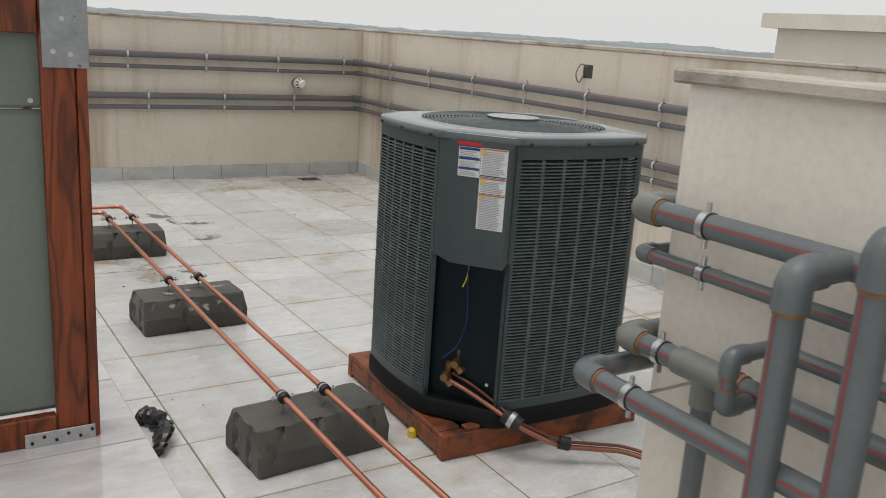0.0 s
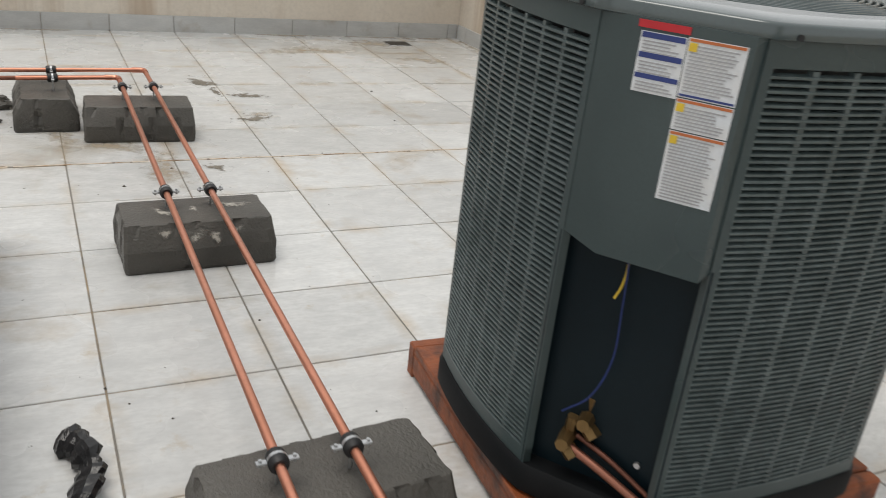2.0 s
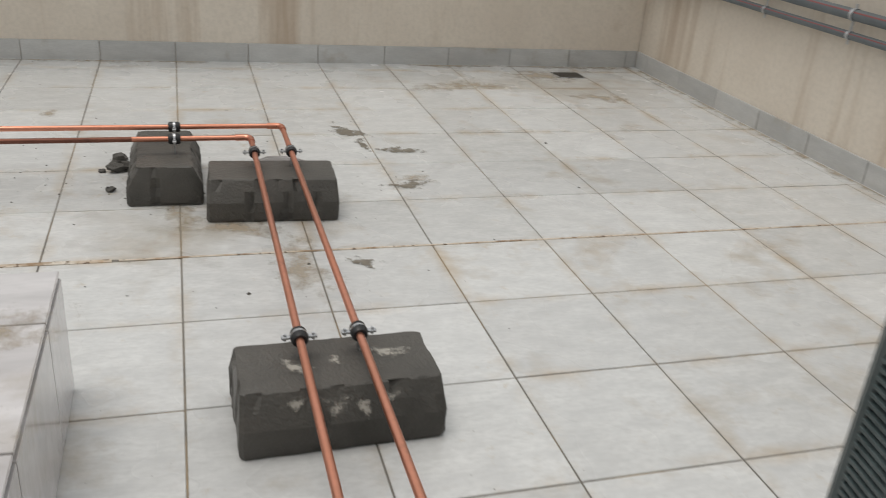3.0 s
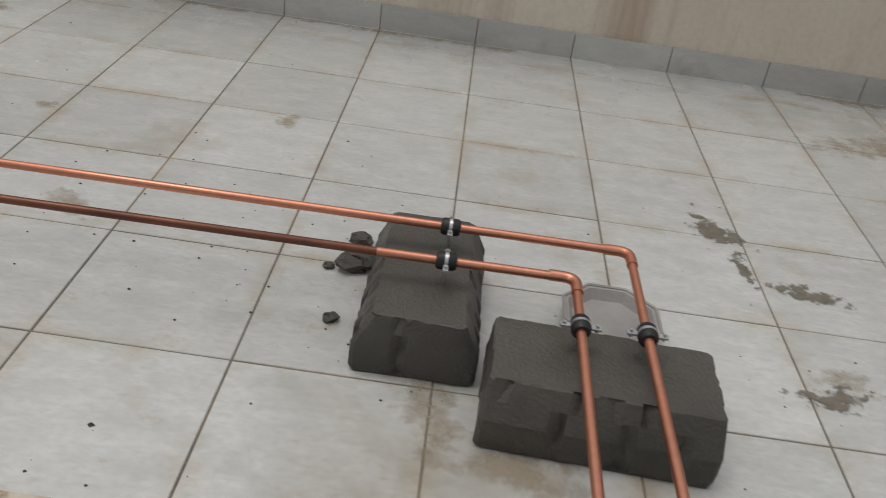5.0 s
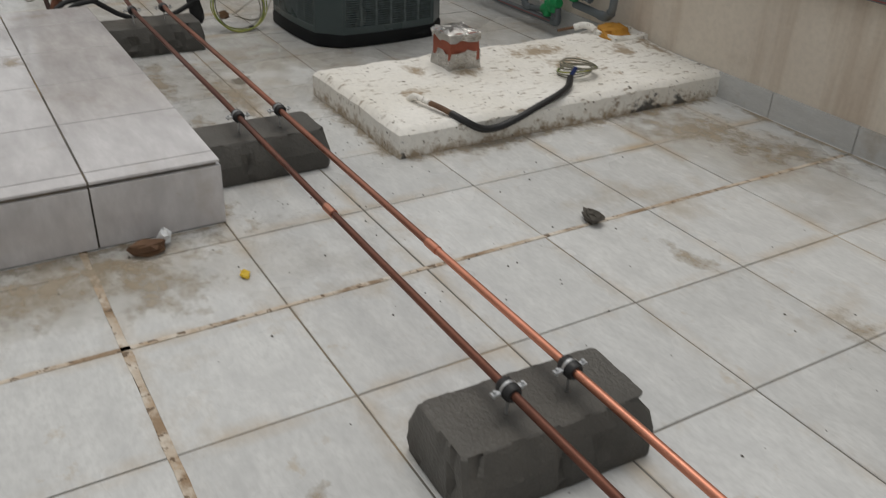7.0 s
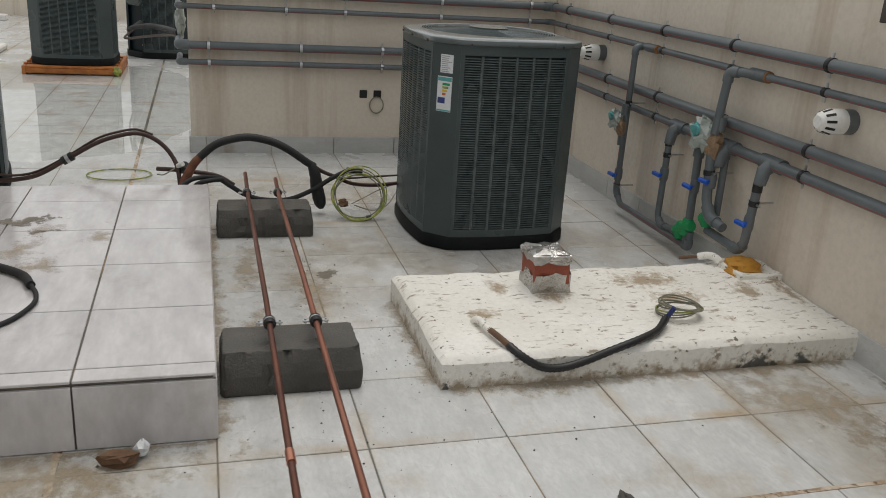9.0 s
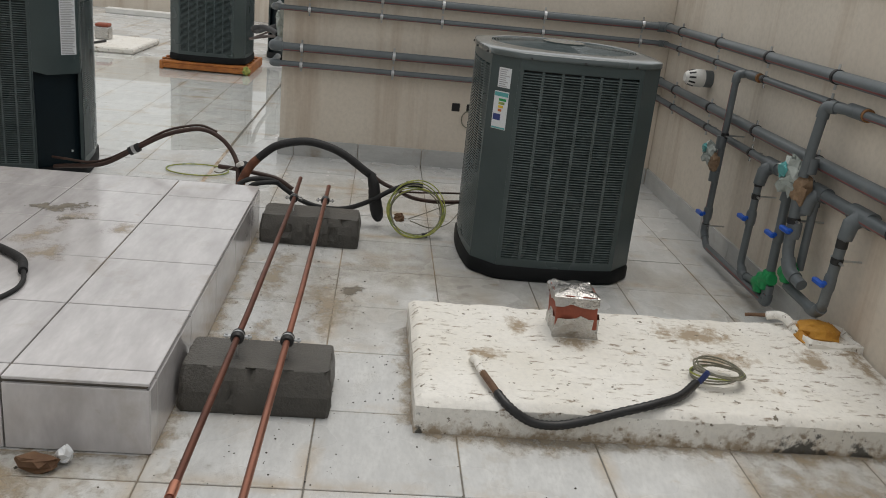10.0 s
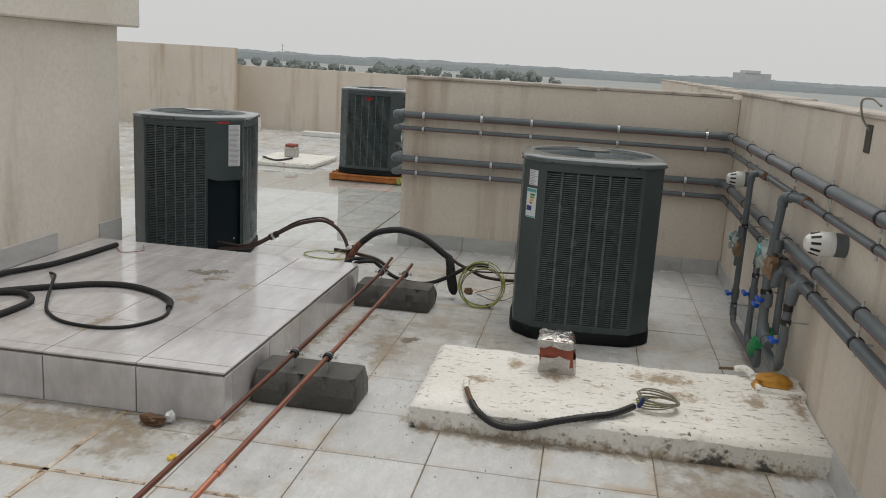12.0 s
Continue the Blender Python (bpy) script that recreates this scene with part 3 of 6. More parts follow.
unit_1, up, uq, uc1, uc2 = ac_unit(pose(0.279, -2.145, 0.094, 0, 0, -2.2), "dark grey louvred condenser unit standing on a wooden pallet", "red_bar")
label_bars(unit_1, uc1, uc2, 0.006, 0.076, 0.801, 0.890, 0.001, 0.005, [(0.881, 0.008, "navy"), (0.852, 0.008, "navy"), (0.822, 0.007, "navy")], "ink")
label_bars(unit_1, uc1, uc2, 0.0775, 0.163, 0.806, 0.892, 0.001, 0.005, [(0.887, 0.004, "orange_ink"), (0.808, 0.003, "navy")], "ink")
label_bars(unit_1, uc1, uc2, 0.0775, 0.163, 0.757, 0.804, 0.001, 0.005, [(0.799, 0.004, "orange_ink")], "ink")
label_bars(unit_1, uc1, uc2, 0.0775, 0.163, 0.646, 0.755, 0.001, 0.005, [(0.750, 0.004, "orange_ink")], "ink")
for z in (0.873, 0.785, 0.736):
    part("warning_sign", on_panel(uc1, uc2, 0.080, 0.092, z, z + 0.012, 0.0025), M["yellow_ink"], unit_1)

unit_2, vp, vq, _, _ = ac_unit(pose(-5.539, 1.69, 0.0, 0, 0, 2.2), "dark grey louvred condenser unit beside the pipe wall", "")
lp, lq = Vector(face_point(0, 1)), Vector(face_point(1, 0))
label_bars(unit_2, lp, lq, 0.04, 0.10, 0.785, 0.862, 0.001, 0.008, [], "ink")
energy = part("energy_label", on_panel(lp, lq, 0.03, 0.10, 0.62, 0.77, 0.001), M["paper"], unit_2, "white energy label with coloured bars")
part("heading", on_panel(lp, lq, 0.032, 0.098, 0.75, 0.766, 0.0022), M["teal"], energy)
for i, c in enumerate(("green", "wire_yellow", "yellow_ink", "orange_ink")):
    part("colour_bar", on_panel(lp, lq, 0.055, 0.09 - i * 0.006, 0.732 - i * 0.014, 0.742 - i * 0.014, 0.0022), M[c], energy)
part("panel", on_panel(lp, lq, 0.035, 0.07, 0.655, 0.68, 0.0022), M["navy"], energy)
part("strip", on_panel(lp, lq, 0.032, 0.098, 0.622, 0.628, 0.0022), M["teal"], energy)

unit_3, tp, tq, tc1, tc2 = ac_unit(pose(-6.394, -0.974, 0.0, 0, 0, 190.5), "dark grey louvred condenser unit behind the tiled platform", "red_bar")
label_bars(unit_3, tc1, tc2, 0.075, 0.155, 0.62, 0.885, 0.001, 0.008, [], "ink")
unit_4, _, _, _, _ = ac_unit(pose(-10.55, -0.76, 0.085), "dark grey louvred condenser unit on an orange pallet", "red_logo")
copy_thing(unit_2, pose(-11.8, 0.0, 0.0, 0, 0, 90) @ Matrix.Diagonal((1, 1, 1.015, 1)))


def pallet(x, y, wide, deep, h, turn, label, wood="pallet"):
    p = thing("pallet", label, "pallet", pose(x, y, 0, 0, 0, turn))
    a, b = wide / 2, deep / 2
    for y in (-b, b - 0.035):
        part("end_beam", MB().box(-a, y, 0, a, y + 0.035, h - 0.003, 0.004), M[wood], p)
    for x in (-a, -0.02, a - 0.035):
        part("side_beam", MB().box(x, -b + 0.036, 0.014, x + 0.035, b - 0.036, h - 0.022, 0.004), M[wood], p)
    for x in (-a, -a + 0.2, -a + 0.37, a - 0.28, a - 0.085):
        part("deck_board", MB().box(x, -b + 0.037, h - 0.02, x + 0.085, b - 0.037, h, 0.003), M[wood], p)
    for i in range(5):
        x = -a + 0.12 + i * (2 * a - 0.24) / 4
        part("notch_block", MB().box(x - 0.035, -b + 0.002, h - 0.002, x + 0.02, -b + 0.033, h + 0.012, 0.003), M[wood], p)
    return p


pallet(0.298, -2.095, 0.81, 0.76, 0.092, -3.0, "red-orange stained wooden pallet under a condenser unit")
pallet(-10.55, -0.76, 0.86, 0.84, 0.083, 0, "orange wooden pallet under a far condenser unit", "pallet_orange")

# ---- tiled plinths ----
TILE_CACHE = {}


def tile_mesh(w, d, material, h=0.02):
    key = (round(w, 3), round(d, 3), material, h)
    if key not in TILE_CACHE:
        TILE_CACHE[key] = MB().box(0, 0, -h, w, d, 0, 0.0016).mesh("tile", M[material])
    return TILE_CACHE[key]


def plinth(name, x0, y0, x1, y1, z, label, xs, ys):
    """A raised block clad with tiles; xs, ys: joints of the top."""
    p = tagged(part(name, MB().box(x0 + 0.012, y0 + 0.012, -0.05, x1 - 0.012, y1 - 0.012, z - 0.008), M["grout"]), label, "platform", "", "structure")
    xs, ys, g = [x0, *xs, x1], [y0, *ys, y1], 0.0025
    for a, b in zip(xs, xs[1:]):
        for c, d in zip(ys, ys[1:]):
            o = part("tile", tile_mesh(b - a - 2 * g, d - c - 2 * g, "platform_tile", 0.009), None, p, at=(a + g, c + g, z))
    for a, b in zip(xs, xs[1:]):
        for y, s in ((y0, 1), (y1, -1)):
            mb = MB().box(a + g, min(y, y + s * 0.011), 0.003, b - g, max(y, y + s * 0.011), z - 0.0185, 0.001)
            part("side_tile", mb, M["platform_tile"], p)
    for c, d in zip(ys, ys[1:]):
        for x, s in ((x0, 1), (x1, -1)):
            mb = MB().box(min(x, x + s * 0.011), c + g, 0.003, max(x, x + s * 0.011), d - g, z - 0.0185, 0.001)
            part("side_tile", mb, M["platform_tile"], p)
    return p


plinth("platform_west", -5.585, -1.25, -3.700, 0.405, 0.203, "low platform covered with glossy pale grey marbled tiles", [-5.33, -4.94, -4.55, -4.16, -3.77], [-0.735, -0.345, 0.045])
plinth("platform_east", -2.65, -3.3, -1.043, -0.672, 0.305, "raised plinth clad with pale grey tiles, stained brown", [-2.2, -1.8, -1.4], [-2.9, -2.5, -2.1, -1.7, -1.3, -0.9])

# ---- crate on the plinth ----
crate = thing("crate", "tall crate of red-stained wooden boards round a grey-green metal panel", "crate", pose(-1.143, -2.437, 0.305))
part("corner_post", MB().box(-0.095, -0.002, 0.0, -0.024, 0.03, 1.45, 0.003), M["wood"], crate)
part("corner_post", MB().box(-0.022, -0.006, 0.0, 0.0, 0.09, 1.45, 0.003), M["wood"], crate)
part("bottom_rail", MB().box(-1.2, -0.004, 0.0, -0.097, 0.028, 0.072, 0.003), M["wood"], crate)
part("top_rail", MB().box(-1.2, -0.004, 0.965, -0.097, 0.028, 1.06, 0.003), M["wood"], crate)
part("side_rail", MB().box(-0.03, 0.092, 0.0, -0.004, 0.9, 0.072, 0.003), M["wood"], crate)
part("corner_post", MB().box(-0.03, 0.9, 0.0, -0.004, 0.98, 1.45, 0.003), M["wood"], crate)
part("lower_panel", MB().box(-1.19, 0.030, 0.074, -0.026, 0.05, 0.800, 0.012), M["panel"], crate, "grey-green painted metal panel")
part("upper_panel", MB().box(-1.19, 0.030, 0.806, -0.026, 0.046, 1.44, 0.004), M["panel"], crate, "grey-green painted metal panel")
br = part("corner_bracket", MB().box(-0.092, -0.011, 0.895, 0.004, -0.0075, 1.06, 0.001), M["galv"], crate, "galvanised corner bracket")
for x, z in ((-0.035, 0.925), (-0.07, 0.93), (-0.05, 1.0)):
    part("rivet", MB().disc((x, -0.012, z), (0, 1, 0), 0.006, 0.005, 10), M["zinc"], br)
strap = part("bottom_bracket", MB().box(-0.17, -0.009, 0.0, -0.012, -0.0055, 0.036, 0.001), M["zinc"], crate, "perforated zinc strap")
for i in range(6):
    part("rivet", MB().disc((-0.155 + i * 0.027, -0.01, 0.012 + 0.012 * (i % 2)), (0, 1, 0), 0.004, 0.004, 8), M["black"], strap)
part("panel_screw", MB().disc((-0.115, 0.029, 0.82), (0, 1, 0), 0.006, 0.006, 10), M["zinc"], crate)

# ---- concrete support blocks with pipe clamps ----


def support_block(x, y, turn, seed, long=0.43, wide=0.255, h=0.13, label="dark wet concrete block with sloping edges under copper pipes"):
    r = random.Random(seed)
    b = thing("support_block", label, "concrete block", pose(x, y, 0, 0, 0, turn), "pipe support blocks")

    def rect(a, c, z, j, edge=0.0):
        n, pts, k = 26, [], 0.009
        cs = ((-a + k, -c), (a - k, -c), (a, -c + k), (a, c - k), (a - k, c), (-a + k, c), (-a, c - k), (-a, -c + k))
        for q, ((x0, y0), (x1, y1)) in enumerate(zip(cs, cs[1:] + cs[:1])):
            m = n if q in (0, 4) else 14 if q in (2, 6) else 3
            for i in range(m):
                t = i / m
                px, py = x0 + (x1 - x0) * t, y0 + (y1 - y0) * t
                d = Vector((px, py, 0)).normalized()
                e = j * noise.noise((px * 22 + seed, py * 22, z * 22)) + 0.35 * j * noise.noise((px * 50, py * 50 + seed, z * 50))
                chip = edge * max(0.0, noise.noise((px * 30, py * 30 + 3 * seed, 1.7 + 3 * z)) - 0.08)
                e -= chip
                pts.append((px + d.x * e, py + d.y * e, z - chip * 0.45 + 0.4 * j * noise.noise((px * 30, py * 30, seed))))
        return pts
    a, c = long / 2, wide / 2
    mb = MB().loops([rect(a * 0.985, c * 0.97, 0.001, 0.003), rect(a, c, 0.012, 0.005, 0.035), rect(a, c, h * 0.25, 0.002), rect(a, c, h * 0.50, 0.004, 0.05),
                     rect(a * 0.985, c * 0.875, h * 0.74, 0.002), rect(a * 0.968, c * 0.75, h * 0.985, 0.004, 0.05), rect(a * 0.95, c * 0.71, h, 0.0008), rect(a * 0.5, c * 0.3, h + 0.0005, 0.0004)])
    ob = part("block", mb, M["concrete"], b)
    ob.data.set_sharp_from_angle(angle=radians(15))
    return b


def clamp(x, y, along, z=0.195, base=0.145, r=0.0095):
    """A rubber-lined clamp on a threaded rod."""
    c = thing("pipe_clamp", "black rubber-lined pipe clamp with zinc band on a threaded rod", "pipe clamp", pose(x, y, 0, 0, 0, 0 if along == "x" else 90), "copper pipe clamps")
    part("rubber", MB().tube([(-0.021, 0, z), (-0.015, 0, z), (0.015, 0, z), (0.021, 0, z)], [r + 0.006, r + 0.0095, r + 0.0095, r + 0.006], 16), M["black"], c, "black rubber sleeve")
    part("band", MB().tube([(-0.0035, 0, z), (0.0035, 0, z)], r + 0.0104, 16), M["zinc"], c, "zinc band")
    for s in (-1, 1):
        part("ear", MB().box(-0.006, s * (r + 0.02) - 0.010, z - 0.003, 0.006, s * (r + 0.02) + 0.010, z + 0.003, 0.001), M["zinc"], c)
        part("bolt", MB().tube([(0, s * (r + 0.022), z - 0.008), (0, s * (r + 0.022), z + 0.008)], 0.0035, 8), M["zinc"], c)
    part("rod", MB().tube([(0, 0, base - 0.01), (0, 0, z - r - 0.01)], 0.0035, 8), M["zinc"], c)
    return c


support_block(-0.463, -2.172, 4, 1, 0.46, 0.262, 0.142)
blk_b = support_block(-0.472, -0.872, 1, 2, 0.45, 0.265, 0.144, "dark concrete block with white cement splashes under copper pipes")
support_block(-0.487, 0.373, -3, 3, 0.442, 0.262, 0.142)
support_block(-0.846, 0.632, 90, 4, 0.43, 0.255, 0.140)
support_block(-2.478, 0.627, 88, 5, 0.436, 0.242, 0.138)
support_block(-4.047, 0.628, 90, 6, 0.424, 0.25, 0.132)
support_block(-5.512, 0.650, 89, 7, 0.435, 0.235, 0.125)


def line_a(y):
    return -0.543 - (0.572 - y) * 0.0055


LINE_B = -0.417


def run_a(x):
    """The inner copper run bows slightly between its ends."""
    return 0.570 - 0.016 * math.sin(math.pi * min(1.0, max(0.0, (-0.6 - x) / 3.8)))


def run_b(x):
    return 0.708 - 0.010 * math.sin(math.pi * min(1.0, max(0.0, (-0.6 - x) / 3.8)))


for y in (-2.187, -0.842, 0.408):
    clamp(line_a(y), y, "y")
    clamp(LINE_B, y + 0.004, "y")
for x in (-0.808, -2.466, -4.022, -5.465):
    clamp(x, run_a(x), "x")
    clamp(x, run_b(x), "x")


def copper_line(name, pts, r, mt, label):
    t = thing(name, label, "copper pipe", None, "copper refrigerant lines")
    part("pipe", MB().tube(fillet(pts, 0.03, 5), r, 14), M[mt], t)
    return t


c1 = copper_line("copper_pipe", [(line_a(-6.0), -6.0, 0.195), (line_a(0.572), 0.570, 0.195), (-0.70, run_a(-0.70), 0.195), (-0.95, run_a(-0.95), 0.195)], 0.0095, "copper", "bright copper pipe bending round a corner above the blocks")
c2 = copper_line("copper_pipe", [(LINE_B, -6.0, 0.195), (LINE_B, 0.708, 0.195), *[(x / 10, run_b(x / 10), 0.195) for x in range(-7, -31, -3)], (-3.0, run_b(-3.0), 0.195)], 0.0095, "copper", "bright copper pipe running over concrete blocks")
c4 = copper_line("copper_pipe", [(-3.0, run_b(-3.0), 0.195), (-3.7, run_b(-3.7), 0.195), (-4.4, 0.708, 0.195), (-5.35, 0.708, 0.195), (-5.63, 0.711, 0.215)], 0.0093, "copper_mid", "dulled brownish copper pipe running over concrete blocks")
c3 = copper_line("copper_pipe", [*[(x / 10, run_a(x / 10), 0.195) for x in range(-9, -45, -3)], (-5.40, 0.572, 0.195), (-5.70, 0.574, 0.225)], 0.0092, "copper_dark", "dark tarnished copper pipe running over concrete blocks")
for c, pts in ((c1, [(line_a(0.572), 0.572)]), (c2, [(LINE_B, 0.708)])):
    for x, y in pts:
        part("elbow", MB().tube(fillet([(x, y - 0.055, 0.195), (x, y, 0.195), (x - 0.055, y, 0.195)], 0.032, 6), 0.0118, 14), M["copper"], c, "copper elbow fitting")
for c, x, y in ((c3, -3.283, run_a(-3.283)), (c2, -3.0, run_b(-3.0))):
    part("coupling", MB().tube([(x - 0.025, y, 0.195), (x + 0.025, y, 0.195)], 0.0115, 14), M["copper"], c, "copper coupling")

# ---- water pipes on the walls ----


def pipe_run(pts, r, label, stripe=(0, 0, 0), elbows=(), clamps=(), out=(0, 0, 1), group="grey water pipes", old=False, glue=True):
    """A grey plastic pipe: pts its line, elbows the indices of bends with fittings, clamps (point, direction to the wall)."""
    t = thing("water_pipe", label, "pipe", None, group)
    part("pipe", MB().tube(fillet(pts, r * 1.2, 6), r, 16), M["pvc"], t)
    P = [Vector(p) for p in pts]
    s = Vector(stripe)
    if s.length > 0:
        for a, b in zip(P, P[1:]):
            d = (b - a).normalized()
            n = (s - d * s.dot(d))
            if n.length < 0.3:
                continue
            n.normalize()
            w = d.cross(n) * r * 0.13
            o = n * (r + 0.0006)
            a2, b2 = a + d * r * 2.5, b - d * r * 2.5
            part("stripe", MB().loops([[q + o + w, q + o - w, q + o * 0.93 - w, q + o * 0.93 + w] for q in (a2, b2)]), M["stripe"], t, "red marking stripe")
    for i in elbows:
        a, b, c = P[i - 1], P[i], P[i + 1]
        u, w = (a - b).normalized(), (c - b).normalized()
        k = r * 2.3
        part("elbow", MB().tube(fillet([b + u * k, b, b + w * k], r * 1.5, 7), r * 1.22, 16), M["pvc_old" if old else "pvc"], t, "glued elbow fitting")
        if glue:
            for v in (u, w):
                part("glue_ring", MB().tube([b + v * k * 0.99, b + v * k * 1.12], r * 1.07, 16), M["glue"], t, "orange glue residue")
    for p, d in clamps:
        wall_clamp(Vector(p), Vector(d), r, t, P)
    return t


def wall_clamp(p, d, r, parent, P):
    best = min(zip(P, P[1:]), key=lambda s: (p - s[0]).cross((s[1] - s[0]).normalized()).length)
    ax = (best[1] - best[0]).normalized()
    c = part("pipe_clamp", MB().tube([p - ax * 0.009, p + ax * 0.009], r * 1.13, 18), M["black" if d.y > 0 and p.x < -2.4 else "zinc"], parent, "steel pipe clamp")
    sd = ax.cross(d.normalized()).normalized()
    for s in (-1, 1):
        part("ear", MB().tube([p + sd * s * r * 1.05, p + sd * s * (r * 1.15 + 0.018)], 0.0055, 8), M["zinc"], c)
    part("rubber", MB().tube([p - ax * 0.012, p + ax * 0.012], r * 1.06, 18), M["black"], c)
    part("rod", MB().tube([p + d.normalized() * r, p + d], 0.004, 8), M["zinc"], c)


ZP = ((1.0, 0.99, 0.025), (0.908, 0.893, 0.016), (0.682, 0.668, 0.025), (0.594, 0.568, 0.018))
for i, (z, zw, r) in enumerate(ZP):
    d = 0.052
    ex, sx = EAST - d, STUB + d
    up_row = i < 2
    cl = [((x, north_at(x) - d, z), (0, d, 0)) for x in [(1.88 if up_row else 1.42) - 0.61 * k for k in range(6)]]
    cl += [((ex, 1.89 - 0.61 * k, z), (d, 0, 0)) for k in range(8)]
    pipe_run([(-2.2, north_at(-2.2) - d, z), (ex, north_at(ex) - d, z), (ex, -4.2, z)], r, "grey plastic water pipe clamped along the parapet wall", (-0.6, -0.6, 0.35), (1,), cl, glue=False)
    cl = [((x, north_at(x) - d, zw), (0, d, 0)) for x in [(-3.03 if up_row else -3.10) - (0.618 if up_row else 0.595) * k for k in range(7)]]
    cl += [((sx, y, zw), (-d, 0, 0)) for y in ((0.465, 0.89, 1.25, 1.86, 2.46) if up_row else (0.43, 0.98, 1.49, 2.35))]
    pipe_run([(-2.2, north_at(-2.2) - d, zw), (sx, north_at(sx) - d, zw), (sx, 0.26, zw), (STUB - 0.25, 0.255, zw)], r, "grey plastic water pipe with red stripe along the parapet", (0.5, -0.75, -0.45), (1, 2), cl, glue=False)

# pier pipes
pipe_run([(0.35, -3.162, 0.978), (-0.112, -3.162, 0.978), (-0.112, -6.0, 0.978)], 0.027, "thick grey plastic pipe with red stripe clamped to the pier", (-0.9, 0, 0.25), (1,),
         [((-0.112, -3.352, 0.978), (0.07, 0, 0))], old=True)
pipe_run([(0.35, -3.172, 0.875), (-0.104, -3.172, 0.875), (-0.104, -6.0, 0.875)], 0.0165, "thin grey plastic pipe with red stripe clamped to the pier", (-0.9, 0, 0.25), (1,),
         [((-0.104, -3.352, 0.875), (0.06, 0, 0))])
pipe_run([(0.35, -3.167, 0.675), (-0.118, -3.167, 0.675), (-0.118, -6.0, 0.675)], 0.026, "thick grey plastic pipe with orange glue joints on the pier", (-0.9, 0, 0.25), (1,),
         [((-0.118, -3.282, 0.675), (0.08, 0, 0))], old=True)
pipe_run([(0.35, -3.157, 0.600), (-0.23, -3.157, 0.600), (-0.23, -6.0, 0.600)], 0.026, "thick grey plastic pipe held off the pier on long rods", (-0.9, 0, 0.25), (1,),
         [((-0.23, -3.312, 0.600), (0.2, 0, 0))])
pipe_run([(-0.118, -3.412, 0.675), (-0.118, -3.412, 0.0)], 0.023, "grey plastic branch pipe running down the pier", (0, 0, 0), (), (), old=True)
pipe_run([(-0.105, -3.672, 0.978), (-0.26, -3.672, 0.975), (-0.26, -3.672, 0.0)], 0.027, "grey plastic drop pipe with elbow in front of the pier", (-0.9, 0.3, 0), (1,), (), old=False)
pipe_run([(-0.105, -3.817, 1.06), (-0.26, -3.817, 1.06), (-0.26, -3.817, 0.0)], 0.029, "grey plastic drop pipe with elbow in front of the pier", (-0.9, 0.3, 0), (1,), ())
pipe_run([(-0.104, -6.0, 0.79), (-0.104, -3.542, 0.775), (-0.22, -3.542, 0.775), (-0.22, -3.542, 0.67), (-0.15, -3.542, 0.67)], 0.0165, "thin grey plastic pipe with elbows on the pier", (-0.9, 0, 0.25), (2, 3), ())
tee = thing("pipe_tee", "weathered grey tee fitting on the pier pipe", "pipe fitting")
part("sleeve", MB().tube([(-0.118, -3.332, 0.675), (-0.118, -3.492, 0.675)], 0.0315, 16), M["pvc_old"], tee)
part("branch", MB().tube([(-0.118, -3.412, 0.675), (-0.118, -3.412, 0.60)], 0.0290, 16), M["pvc_old"], tee)
part("glue_ring", MB().tube([(-0.118, -3.492, 0.675), (-0.118, -3.507, 0.675)], 0.0295, 16), M["glue"], tee)

# ---- vent caps ----


def vent_cap(x, y, z, d=(0, -1, 0), l=0.11):
    v = thing("vent_cap", "white slotted plastic vent cap on a grey pipe stub", "vent", None, "vent caps in the wall")
    p, d = Vector((x, y, z)), Vector(d)
    part("stub", MB().tube([p, p + d * 0.05], 0.045, 24), M["pvc"], v, "grey pipe stub")
    body = part("cap", MB().tube([p + d * 0.045, p + d * 0.10, p + d * 0.13, p + d * 0.145], [0.047, 0.046, 0.036, 0.022], 24), M["white_pvc"], v, "white domed cap")
    sd = d.orthogonal().normalized()
    up = d.cross(sd)
    for k in range(10):
        a = 2 * math.pi * k / 10
        n = math.cos(a) * sd + math.sin(a) * up
        w = d.cross(n) * 0.0048
        a0, b0 = p + d * 0.098 + n * 0.0462, p + d * 0.131 + n * 0.0362
        part("slot", MB().loops([[q + w, q - w, q - w - n * 0.004, q + w - n * 0.004] for q in (a0 + n * 0.001, b0 + n * 0.001)]), M["black"], body)
    return v


vent_cap(1.467, north_at(1.467), 0.805)
vent_cap(-4.165, north_at(-4.165), 0.805)
vent_cap(-6.29, north_at(-6.29), 0.788)

